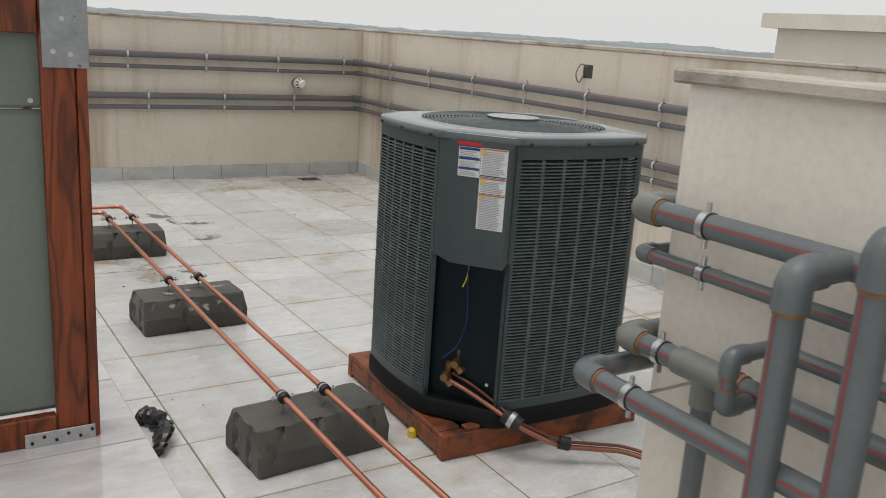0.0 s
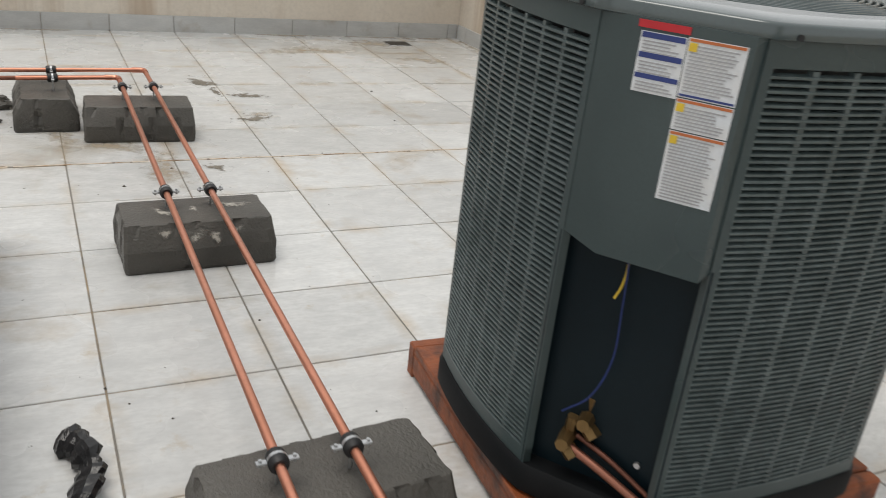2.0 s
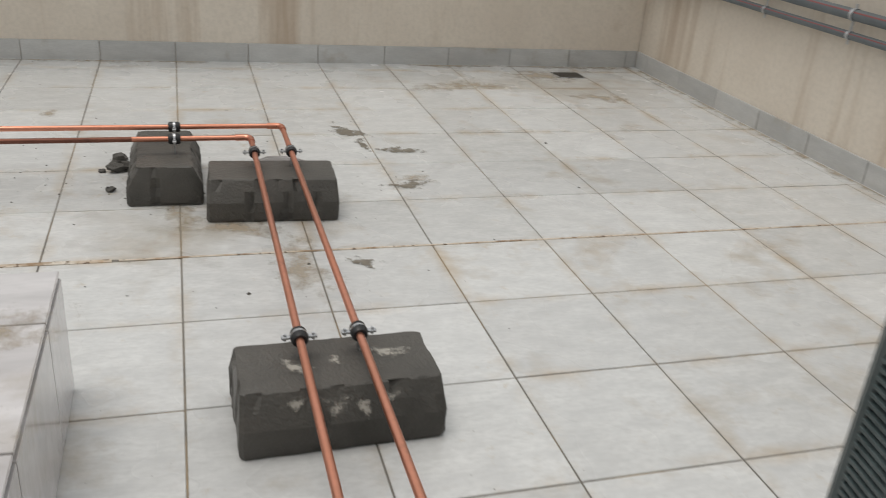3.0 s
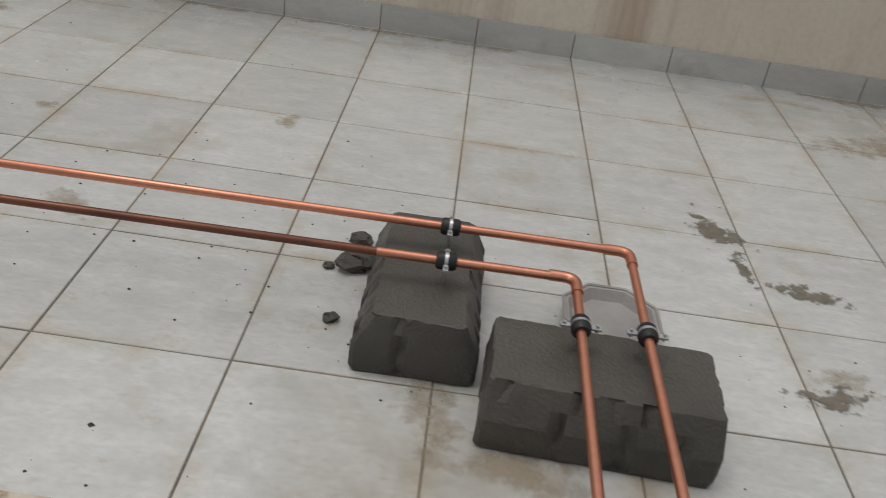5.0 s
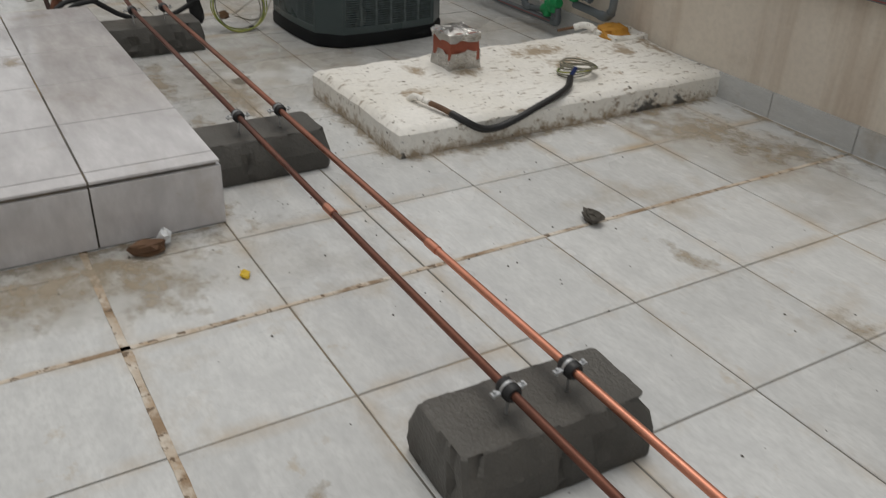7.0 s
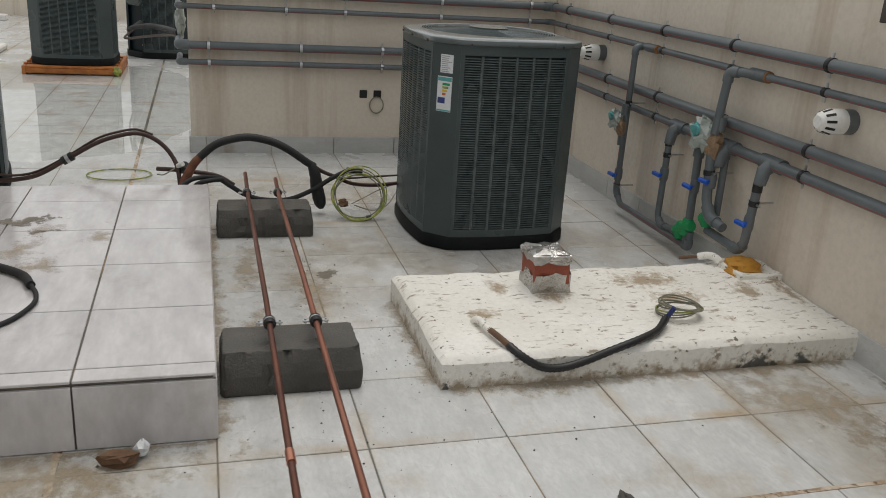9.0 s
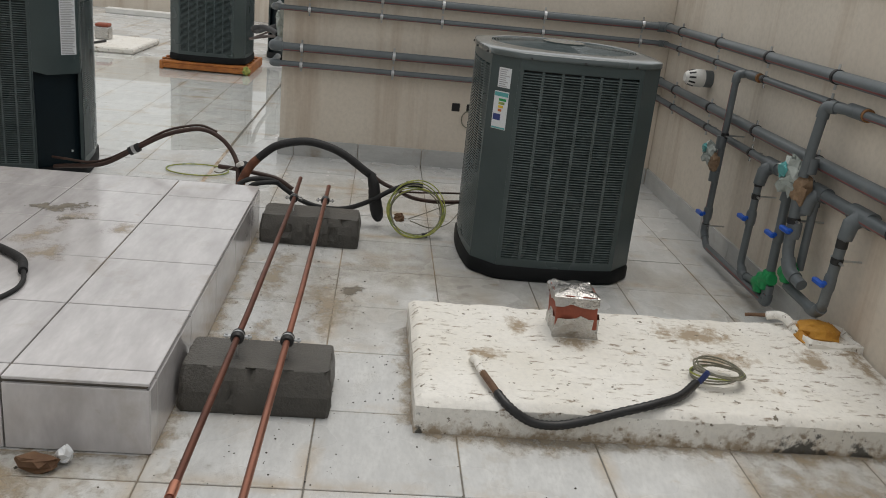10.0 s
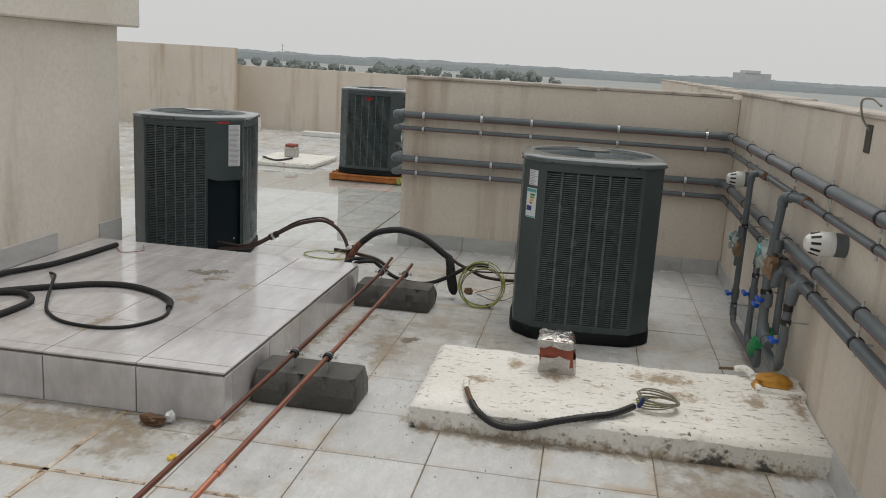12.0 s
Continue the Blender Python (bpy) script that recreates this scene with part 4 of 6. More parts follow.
# holes broken into the walls, with wire
for x0, y0, z0, x1, y1, z1, w in ((EAST - 0.004, -0.51, 1.105, EAST + 0.02, -0.425, 1.185, "e"), (-4.135, north_at(-4.1) - 0.004, 1.155, -4.065, north_at(-4.1) + 0.02, 1.255, "n")):
    h = thing("wall_hole", "rough dark hole broken into the plaster with a wire loop", "hole")
    part("cavity", MB().box(x0, y0, z0, x1, y1, z1, 0.003), M["gravel"], h)
    c = Vector(((x0 + x1) / 2, (y0 + y1) / 2, z1))
    if w == "e":
        pts = [c + Vector((-0.01, 0.0, -0.02)), c + Vector((-0.04, 0.03, 0.0)), c + Vector((-0.05, 0.06, -0.06)), c + Vector((-0.03, 0.05, -0.11)), c + Vector((-0.02, 0.02, -0.06))]
    else:
        pts = [c + Vector((0, -0.01, -0.02)), c + Vector((-0.03, -0.03, 0.02)), c + Vector((0.0, -0.05, 0.08)), c + Vector((0.08, -0.04, 0.09)), c + Vector((0.15, -0.03, 0.07))]
    part("wire", MB().tube(spline(pts), 0.004, 7), M["wire_grey"], h)
sock = thing("socket_box", "two dark open socket boxes with a wire ring", "socket box")
for y in (1.362, 1.454):
    part("box", MB().box(STUB - 0.01, y, 0.362, STUB + 0.006, y + 0.05, 0.412, 0.003), M["black"], sock)
part("wire", MB().tube([(STUB + 0.01, 1.474 + 0.045 * math.cos(a / 12 * math.pi), 0.318 + 0.052 * math.sin(a / 12 * math.pi)) for a in range(25)], 0.004, 7), M["wire_grey"], sock)

# ---- valve assembly at the north wall ----
YA, YW = 2.545, 2.59          # planes of the branch pipes and of the wall pipes


def valve(x, y, z, parent_label, tilt=0):
    v = thing("ball_valve", parent_label, "valve", pose(x, y, z), "ball valves at the wall")
    part("body", MB().tube([(0, 0, -0.032), (0, 0, -0.02), (0, 0, 0.02), (0, 0, 0.032)], [0.019, 0.022, 0.022, 0.019], 16), M["pvc"], v)
    part("stem", MB().tube([(0, 0, 0.0), (0.012, -0.04, 0.0)], 0.009, 10), M["blue"], v)
    part("handle", MB().box(-0.028, -0.054, -0.007, 0.040, -0.034, 0.012, 0.004), M["blue"], v, "blue lever handle")
    return v


R1 = 0.016
GREY = (0, 0, 0)
pipe_run([(-5.18, YW, 0.568), (-2.2, north_at(-2.2) - 0.052, 0.568)], 0.0235, "thick lower length of grey plastic pipe along the parapet", (0.5, -0.75, -0.45), (), [((x, north_at(x) - 0.052, 0.568), (0, 0.05, 0)) for x in (-4.29, -3.70, -3.10)], glue=False)
pipe_run([(-5.56, YW, 0.893), (-5.69, YW - 0.005, 0.893), (-5.69, YA, 0.885), (-5.70, YA, 0.12), (-5.63, YA - 0.005, 0.065), (-4.92, YA - 0.005, 0.065), (-4.92, YA - 0.005, 0.14)],
         R1, "grey plastic branch pipe dropping to the floor with elbows", (0, -1, 0.2), (2, 3, 5), [((-5.69, YA, 0.60), (0, 0.095, 0)), ((-5.70, YA, 0.15), (0, 0.095, 0))], glue=False)
pipe_run([(-5.23, YW, 0.568), (-5.23, YA, 0.560), (-5.235, YA, 0.12), (-5.19, YA, 0.085), (-5.0, YA, 0.115)], R1, "grey plastic branch pipe with black coupling and valve", GREY, (3,), [((-5.232, YA, 0.43), (0, 0.09, 0))], glue=False)
pipe_run([(-4.965, YW, 0.568), (-4.965, YA, 0.55), (-4.95, YA, 0.05)], 0.0185, "grey plastic branch pipe dropping beside green couplings", GREY, (1,), (), glue=False)
pipe_run([(-4.80, YW, 0.568), (-4.80, YA + 0.03, 0.55), (-4.795, YA + 0.03, 0.26)], R1, "grey plastic branch pipe behind a taped union", GREY, (1,), (), glue=False)
pipe_run([(-4.66, YW, 0.893), (-4.745, YW - 0.02, 0.893), (-4.815, YA - 0.01, 0.888), (-4.82, YA - 0.03, 0.62)], 0.019, "grey plastic branch pipe dropping to a taped union", GREY, (2,), (), glue=False)
pipe_run([(-4.82, YA - 0.03, 0.53), (-4.80, YA - 0.03, 0.33), (-4.755, YA - 0.03, 0.265), (-4.66, YA - 0.02, 0.245)], 0.022, "thick grey plastic bend hanging below a taped union", GREY, (2,), [((-4.812, YA - 0.03, 0.45), (0, 0.12, 0))], glue=False)
pipe_run([(-4.495, YW, 0.568), (-4.495, YA, 0.55), (-4.525, YA, 0.215), (-4.56, YA, 0.18), (-4.80, YA, 0.19)], 0.019, "grey plastic branch pipe with valve returning at the floor", GREY, (3,), [((-4.507, YA, 0.40), (0, 0.09, 0))], glue=False)
for x, z, r, ln in ((-5.60, 0.893, 0.022, 0.05), (-4.685, 0.893, 0.025, 0.055), (-5.23, 0.568, 0.029, 0.06), (-4.965, 0.568, 0.031, 0.06), (-4.80, 0.568, 0.030, 0.05), (-4.495, 0.568, 0.031, 0.065)):
    t = thing("pipe_tee", "grey plastic tee fitting on the wall pipe", "pipe fitting", None, "tee fittings")
    part("sleeve", MB().tube([(x - ln, YW, z), (x + ln, YW, z)], r, 18), M["pvc"], t)
    if z < 0.7:
        part("branch", MB().tube([(x, YW, z), (x, YA + 0.008, z - 0.03), (x, YA, z - 0.085)], [r, r * 0.95, r * 0.82], 16), M["pvc"], t)
    else:
        part("glue_ring", MB().tube([(x + ln, YW, z), (x + ln + 0.012, YW, z)], r * 0.94, 16), M["glue"], t)
for x, z in ((-5.70, 0.212), (-5.234, 0.333), (-4.953, 0.35), (-4.80, 0.415), (-4.518, 0.312)):
    valve(x, YA - (0.0 if z < 0.4 else 0.02), z, "grey plastic ball valve with a blue lever")
for x, z, r in ((-5.232, 0.49, 0.0175), (-4.503, 0.465, 0.0205)):
    c = thing("coupling", "short black plastic pipe coupling", "pipe fitting")
    part("sleeve", MB().tube([(x, YA, z - 0.016), (x, YA, z + 0.016)], r, 16), M["black"], c)
for x, z in ((-5.0, 0.125), (-4.952, 0.155), (-4.80, 0.245)):
    c = thing("green_coupling", "green plastic threaded coupling", "pipe fitting", None, "green couplings")
    part("collar", MB().tube([(x - 0.036, YA - 0.012, z - 0.012), (x - 0.03, YA - 0.012, z - 0.01), (x + 0.03, YA - 0.004, z + 0.012), (x + 0.036, YA - 0.004, z + 0.014)], [0.022, 0.027, 0.027, 0.022], 12), M["green"], c)
    part("socket", MB().tube([(x, YA - 0.01, z - 0.04), (x, YA - 0.01, z - 0.032), (x, YA - 0.005, z + 0.032), (x, YA - 0.005, z + 0.04)], [0.021, 0.026, 0.026, 0.021], 12), M["green"], c)


def lumpy(centre, size, seed, n=10, amp=0.25):
    """A crumpled closed blob."""
    r = random.Random(seed)
    c = Vector(centre)
    rings = []
    for i in range(1, n):
        a = math.pi * i / n
        rings.append([c + Vector((size[0] * math.sin(a) * math.cos(2 * math.pi * k / n), size[1] * math.sin(a) * math.sin(2 * math.pi * k / n), -size[2] * math.cos(a))) * 1.0
                      + Vector([r.uniform(-amp, amp) * s for s in size]) for k in range(n)])
    return MB().loops(rings)


for x, z, s in ((-5.695, 0.475, 1.0), (-4.82, 0.575, 1.4)):
    b = thing("plastic_wrap", "clear plastic bag and brown tape wrapped round a pipe union", "plastic bag")
    part("bag", lumpy((x - 0.06 * s, YA - 0.03, z + 0.025), (0.055 * s, 0.03 * s, 0.05 * s), 3, 11, 0.32), M["film"], b, "crumpled clear plastic", smooth=False)
    part("tag", lumpy((x - 0.075 * s, YA - 0.03 - 0.022 * s, z + 0.045), (0.026 * s, 0.012, 0.022 * s), 5, 7, 0.35), M["teal"], b, "green printed patch", smooth=False)
    part("tape", lumpy((x, YA - 0.02, z - 0.015), (0.026 * s, 0.024 * s, 0.048 * s), 8, 9, 0.2), M["hemp"], b, "brown hemp and tape", smooth=False)
    part("union", MB().tube([(x, YA - 0.01, z + 0.06), (x, YA - 0.01, z + 0.12)], 0.022 * s ** 0.5, 14), M["pvc"], b)
    part("union", MB().tube([(x, YA - 0.01, z - 0.10), (x, YA - 0.01, z - 0.05)], 0.023 * s ** 0.5, 14), M["pvc"], b)

# ---- white screed slab ----
slab = thing("screed_slab", "rough white screed slab with mud stains against the wall", "slab")
SX0, SX1, SY0, SY1 = -4.615, -3.882, 1.075, north_at(-3.8) - 0.005
nx, ny_ = 48, 96
rows = []
for i in range(nx + 1):
    for j in range(ny_ + 1):
        u, w = i / nx, j / ny_
        x, y = SX0 + (SX1 - SX0) * u, SY0 + (SY1 - SY0) * w
        edge = min(u * (SX1 - SX0), (1 - u) * (SX1 - SX0), w * (SY1 - SY0))
        z = 0.108 - 0.022 * max(0, 1 - edge / 0.03) ** 2 + 0.007 * noise.noise((x * 7, y * 7, 0)) + 0.0035 * noise.noise((x * 26, y * 30, 3)) + 0.002 * noise.noise((x * 60, y * 60, 8))
        z += 0.022 * math.exp(-((x + 4.405) ** 2 + (y - 1.62) ** 2) / 0.016) + 0.03 * math.exp(-((x + 4.46) ** 2 + (y - 2.54) ** 2) / 0.03)
        wob = 0.008 * noise.noise((x * 6, y * 6, 5))
        rows.append((x + wob, y + (wob if w < 1 else 0), z))
sb = MB()
fs = [(i * (ny_ + 1) + j, (i + 1) * (ny_ + 1) + j, (i + 1) * (ny_ + 1) + j + 1, i * (ny_ + 1) + j + 1) for i in range(nx) for j in range(ny_)]
sb.add(rows, fs)
rim = [i * (ny_ + 1) for i in range(nx + 1)] + [nx * (ny_ + 1) + j for j in range(1, ny_ + 1)] + [i * (ny_ + 1) + ny_ for i in range(nx - 1, -1, -1)] + [j for j in range(ny_ - 1, 0, -1)]
k0 = len(sb.v)
sb.v.extend([(rows[i][0] + 0.004 * noise.noise((rows[i][0] * 20, rows[i][1] * 20, 9)), min(rows[i][1], SY1), -0.004) for i in rim])
sb.f.extend([(rim[i], k0 + i, k0 + (i + 1) % len(rim), rim[(i + 1) % len(rim)]) for i in range(len(rim))])
slab_body = part("slab", sb, M["screed"], slab)


def blot(p, spots):
    return max(math.exp(-(((p[0] - x) / a) ** 2 + ((p[1] - y) / b) ** 2)) for x, y, a, b in spots)


low_edge = [p[2] < 0.02 for p in sb.v]
muddy = slab_body.data.attributes.new("mud", "FLOAT", "POINT")
muddy.data.foreach_set("value", [0.85 if lo else 0.9 * blot(p, ((-4.27, 2.10, 0.07, 0.14), (-4.30, 1.62, 0.05, 0.07), (-4.42, 1.44, 0.09, 0.05), (-4.28, 2.42, 0.09, 0.08), (-4.19, 1.31, 0.05, 0.06), (-4.27, 1.80, 0.02, 0.05), (-4.45, 2.05, 0.10, 0.18), (-4.05, 2.20, 0.03, 0.03), (-4.30, 2.58, 0.2, 0.05)))
                                 for p, lo in zip(sb.v, low_edge)])
mouldy = slab_body.data.attributes.new("mould", "FLOAT", "POINT")
mouldy.data.foreach_set("value", [(blot(p, ((-3.88, 2.22, 0.1, 0.12), (-3.88, 2.40, 0.1, 0.06), (-3.88, 1.09, 0.05, 0.02))) if lo else 0.2 * (p[0] > -3.91)) for p, lo in zip(sb.v, low_edge)])
chim = thing("duct_stub", "square clay stub wrapped in torn aluminium foil", "duct")
r0 = random.Random(5)


def wob_ring(cx, cy, a, z, j):
    pts = []
    cs = ((-a, -a), (a, -a), (a, a), (-a, a))
    for (x0, y0), (x1, y1) in zip(cs, cs[1:] + cs[:1]):
        for i in range(5):
            pts.append((cx + x0 + (x1 - x0) * i / 5 + r0.uniform(-j, j), cy + y0 + (y1 - y0) * i / 5 + r0.uniform(-j, j), z + r0.uniform(-j, j)))
    return pts


CX, CY = -4.405, 1.62
part("core", MB().loops([wob_ring(CX, CY, 0.070, 0.10, 0.001), wob_ring(CX + 0.02, CY - 0.018, 0.068, 0.272, 0.002)]), M["clay"], chim, "red-brown clay core")
part("lower_foil", MB().loops([wob_ring(CX, CY, 0.078, 0.101, 0.003), wob_ring(CX + 0.004, CY - 0.004, 0.076, 0.14, 0.005), wob_ring(CX + 0.01, CY - 0.008, 0.074, 0.192, 0.011)], False, False), M["foil"], chim, "crumpled aluminium foil")
part("upper_foil", MB().loops([wob_ring(CX + 0.016, CY - 0.014, 0.073, 0.240, 0.010), wob_ring(CX + 0.019, CY - 0.017, 0.074, 0.268, 0.004), wob_ring(CX + 0.02, CY - 0.018, 0.058, 0.281, 0.006), wob_ring(CX + 0.02, CY - 0.018, 0.02, 0.279, 0.006)], False, True), M["foil"], chim, "crumpled aluminium foil")
conduit = thing("conduit", "black corrugated conduit with a grey wire coil on the slab", "conduit")
path = spline([(-4.15, 1.26, 0.10), (-4.11, 1.262, 0.128), (-4.04, 1.272, 0.13), (-3.96, 1.295, 0.125), (-3.885, 1.335, 0.102), (-3.866, 1.40, 0.066), (-3.864, 1.47, 0.058), (-3.866, 1.55, 0.074), (-3.874, 1.65, 0.104), (-3.90, 1.76, 0.124), (-3.95, 1.85, 0.128), (-4.03, 1.925, 0.134)], 10)
part("sleeve", MB().tube(path[34:], [0.0125 + 0.0018 * (i % 2) for i in range(len(path) - 34)], 10), M["black"], conduit)
part("bare_end", MB().tube(path[22:36], 0.0105, 10), M["brown_clay"], conduit, "brown frayed end")
part("white_end", MB().tube(path[:24], [0.015 - 0.0002 * i for i in range(24)], 10), M["screed"], conduit, "white mortar-covered start")
for k in range(7):
    rr, ph = 0.070 + 0.004 * (k % 3), 0.4 * k
    part("wire", MB().tube([(-4.12 + (rr * 0.9) * math.cos(a / 16 * math.pi + ph) + 0.004 * k, 2.02 + rr * 1.05 * math.sin(a / 16 * math.pi + ph), 0.122 + 0.006 * k + 0.012 * math.sin(a / 16 * math.pi + k)) for a in range(33)], 0.0030, 6),
         M["wire_yellow" if k == 2 else "wire_grey"], conduit)
part("wire_tie", MB().tube([(-4.055, 1.945, 0.125), (-4.045, 1.962, 0.165)], 0.009, 8), M["wire_blue"], conduit, "blue wire tie")
yl = thing("foam_patch", "ochre foam patch in a white mortar rim on the slab", "foam")
FX, FY = -4.455, 2.535
part("rim", MB().loops([wob_ring(FX, FY, 0.098, 0.10, 0.006), wob_ring(FX, FY, 0.095, 0.142, 0.008), wob_ring(FX, FY, 0.082, 0.148, 0.006), wob_ring(FX, FY, 0.072, 0.125, 0.006)]), M["screed"], yl, "white mortar rim")
part("foam", lumpy((FX - 0.025, FY - 0.01, 0.138), (0.075, 0.082, 0.035), 9, 14, 0.12), M["ochre"], yl)
part("foam_flow", lumpy((FX + 0.02, FY - 0.085, 0.128), (0.055, 0.022, 0.022), 19, 9, 0.2), M["ochre"], yl)
bend = thing("mortar_pipe", "white mortar-covered pipe bend with a brown end on the slab", "pipe")
part("pipe", MB().tube(spline([(-4.50, 2.455, 0.11), (-4.53, 2.44, 0.150), (-4.57, 2.42, 0.155), (-4.60, 2.39, 0.14)], 6), 0.016, 10), M["screed"], bend)
part("end", MB().tube(spline([(-4.59, 2.40, 0.145), (-4.63, 2.35, 0.128), (-4.64, 2.325, 0.122)], 5), 0.007, 8), M["brown_clay"], bend, "brown bare end")

# ---- hoses and cables behind the platform ----
before = set(scene.objects)


def hose(name, pts, r, mt, label, cat="hose", seg=10):
    t = thing(name, label, cat)
    part("hose", MB().tube(spline(pts, 8), r, seg), M[mt], t)
    return t


arch = hose("insulated_hose", [(-5.74, 0.275, 0.05), (-5.76, 0.288, 0.154), (-5.77, 0.331, 0.244), (-5.78, 0.394, 0.31), (-5.78, 0.463, 0.357), (-5.78, 0.58, 0.383), (-5.78, 0.681, 0.369), (-5.78, 0.77, 0.333), (-5.78, 0.874, 0.262), (-5.79, 0.915, 0.235)], 0.019, "foam", "thick black insulated hose arching above the floor")
part("bare_end", MB().tube(spline([(-5.74, 0.275, 0.05), (-5.76, 0.288, 0.154), (-5.77, 0.331, 0.244), (-5.776, 0.365, 0.284)], 8), [0.0215] * 14 + [0.0205] * 8 + [0.0195] * 3, 10), M["rust_foam"], arch, "rusty brown hose end")
tail = hose("hose_tail", [(-5.80, 0.90, 0.245), (-5.80, 0.957, 0.207), (-5.80, 1.034, 0.175), (-5.81, 1.109, 0.141), (-5.83, 1.228, 0.125), (-5.86, 1.37, 0.127)], 0.010, "brown_rubber", "brown hose with a black wrapped end near the unit")
part("bag", MB().tube(spline([(-5.78, 0.895, 0.255), (-5.77, 0.917, 0.20), (-5.765, 0.925, 0.14), (-5.765, 0.938, 0.08), (-5.765, 0.95, 0.024)], 5), [0.016, 0.020, 0.024, 0.027, 0.029, 0.031, 0.030, 0.032, 0.033, 0.032, 0.034, 0.034, 0.035, 0.034, 0.035, 0.036, 0.034, 0.033, 0.030, 0.024, 0.014], 12, True, 0.8), M["foam"], tail, "black wrapped bundle")
hose("thin_line", [(-5.82, 1.06, 0.165), (-5.84, 1.135, 0.162), (-5.86, 1.25, 0.164), (-5.88, 1.38, 0.165)], 0.005, "brown_rubber", "thin dark line running to the condenser unit")
br_h = hose("brown_hose", [(-6.02, -0.66, 0.10), (-5.97, -0.58, 0.122), (-5.93, -0.468, 0.141), (-5.90, -0.366, 0.174), (-5.9, -0.235, 0.251), (-5.9, -0.104, 0.326), (-5.9, 0.001, 0.362), (-5.9, 0.078, 0.373), (-5.9, 0.142, 0.354), (-5.89, 0.205, 0.307), (-5.86, 0.254, 0.233), (-5.80, 0.27, 0.15), (-5.76, 0.27, 0.06)], 0.011, "brown_rubber", "brown insulated hose arching from the condenser unit")
part("clamp", MB().tube([(-5.90, -0.262, 0.236), (-5.90, -0.215, 0.263)], 0.021, 14), M["black"], br_h, "black rubber clamp")
part("band", MB().tube([(-5.90, -0.246, 0.245), (-5.90, -0.232, 0.253)], 0.0225, 14), M["zinc"], br_h)
hose("thin_hose", [(-6.05, -0.68, 0.14), (-5.97, -0.582, 0.156), (-5.93, -0.471, 0.160), (-5.92, -0.37, 0.186), (-5.91, -0.235, 0.262), (-5.915, -0.104, 0.343), (-5.915, 0.001, 0.378), (-5.915, 0.078, 0.388), (-5.905, 0.15, 0.366)], 0.006, "brown_rubber", "thin brown pipe running beside a hose")
hose("black_hose", [(-5.70, 0.285, 0.17), (-5.72, 0.342, 0.196), (-5.74, 0.438, 0.193), (-5.74, 0.505, 0.152), (-5.74, 0.574, 0.108), (-5.74, 0.665, 0.081), (-5.74, 0.788, 0.082), (-5.74, 0.902, 0.128), (-5.74, 0.993, 0.185), (-5.75, 1.075, 0.224)], 0.012, "foam", "black insulated hose sagging behind a concrete block")
hose("black_hose", [(-5.90, 0.162, 0.198), (-5.87, 0.25, 0.20), (-5.84, 0.337, 0.197), (-5.84, 0.446, 0.176), (-5.84, 0.526, 0.129)], 0.011, "brown_rubber", "short dark hose end behind the platform")
hose("black_hose", [(-5.72, 0.32, 0.12), (-5.70, 0.352, 0.172), (-5.70, 0.41, 0.190), (-5.72, 0.47, 0.19)], 0.012, "foam", "short black hose bend at the platform corner")
kink = thing("zip_tie", "white tie and black clamp where the hoses meet", "clamp")
part("clamp", MB().tube([(-5.86, 0.275, 0.20), (-5.83, 0.30, 0.235)], 0.020, 12), M["black"], kink, "black rubber clamp")
part("tie", MB().tube([(-5.845, 0.262, 0.225), (-5.815, 0.285, 0.243)], 0.012, 10), M["white_pvc"], kink, "white plastic tie")
part("wire", MB().tube(spline([(-5.76, 0.25, 0.235), (-5.74, 0.20, 0.21), (-5.73, 0.17, 0.215)], 5), 0.003, 6), M["wire_grey"], kink)
coil = thing("cable_coil", "yellow-green earth cable coil leaning on the floor", "cable")
for k in range(6):
    ry, rz, ph = 0.120 + 0.008 * (k % 3), 0.098 + 0.0055 * k, 1.1 * k
    part("loop", MB().tube([(-5.69 + 0.008 * k - 0.05 * math.sin(a / 16 * math.pi), 1.122 + 0.004 * (k % 2) + ry * math.cos(a / 16 * math.pi), 0.004 + rz + rz * math.sin(a / 16 * math.pi) + 0.006 * math.sin(a / 3 + ph)) for a in range(33)], 0.0030, 6),
         M["wire_yellow" if k % 3 else "wire_grey"], coil)
part("wire_end", lumpy((-5.68, 1.05, 0.075), (0.02, 0.028, 0.016), 14, 8, 0.4), M["brown_clay"], coil, "frayed wire ends", smooth=False)
part("tie", MB().tube([(-5.745, 1.07, 0.226), (-5.735, 1.15, 0.226)], 0.016, 8), M["black"], coil, "black tape")
part("tie", MB().tube([(-5.645, 1.16, 0.007), (-5.645, 1.185, 0.010)], 0.012, 8), M["black"], coil, "black tape")
for k, pts in enumerate(([(-5.67, 1.09, 0.075), (-5.75, 1.17, 0.085), (-5.82, 1.25, 0.10), (-5.86, 1.34, 0.12)], [(-5.66, 1.10, 0.07), (-5.70, 1.2, 0.03), (-5.76, 1.29, 0.04), (-5.84, 1.36, 0.10)])):
    hose("thin_wire", pts, 0.0025, "wire_grey", "thin grey wire running to the condenser unit", "wire", 6)
part("loop", MB().tube([(-6.52 + 0.12 * math.cos(a / 16 * math.pi), -0.07 + 0.17 * math.sin(a / 16 * math.pi), 0.008) for a in range(33)], 0.004, 6), M["wire_yellow"], thing("wire_ring", "thin green wire ring lying on the wet floor", "wire"))
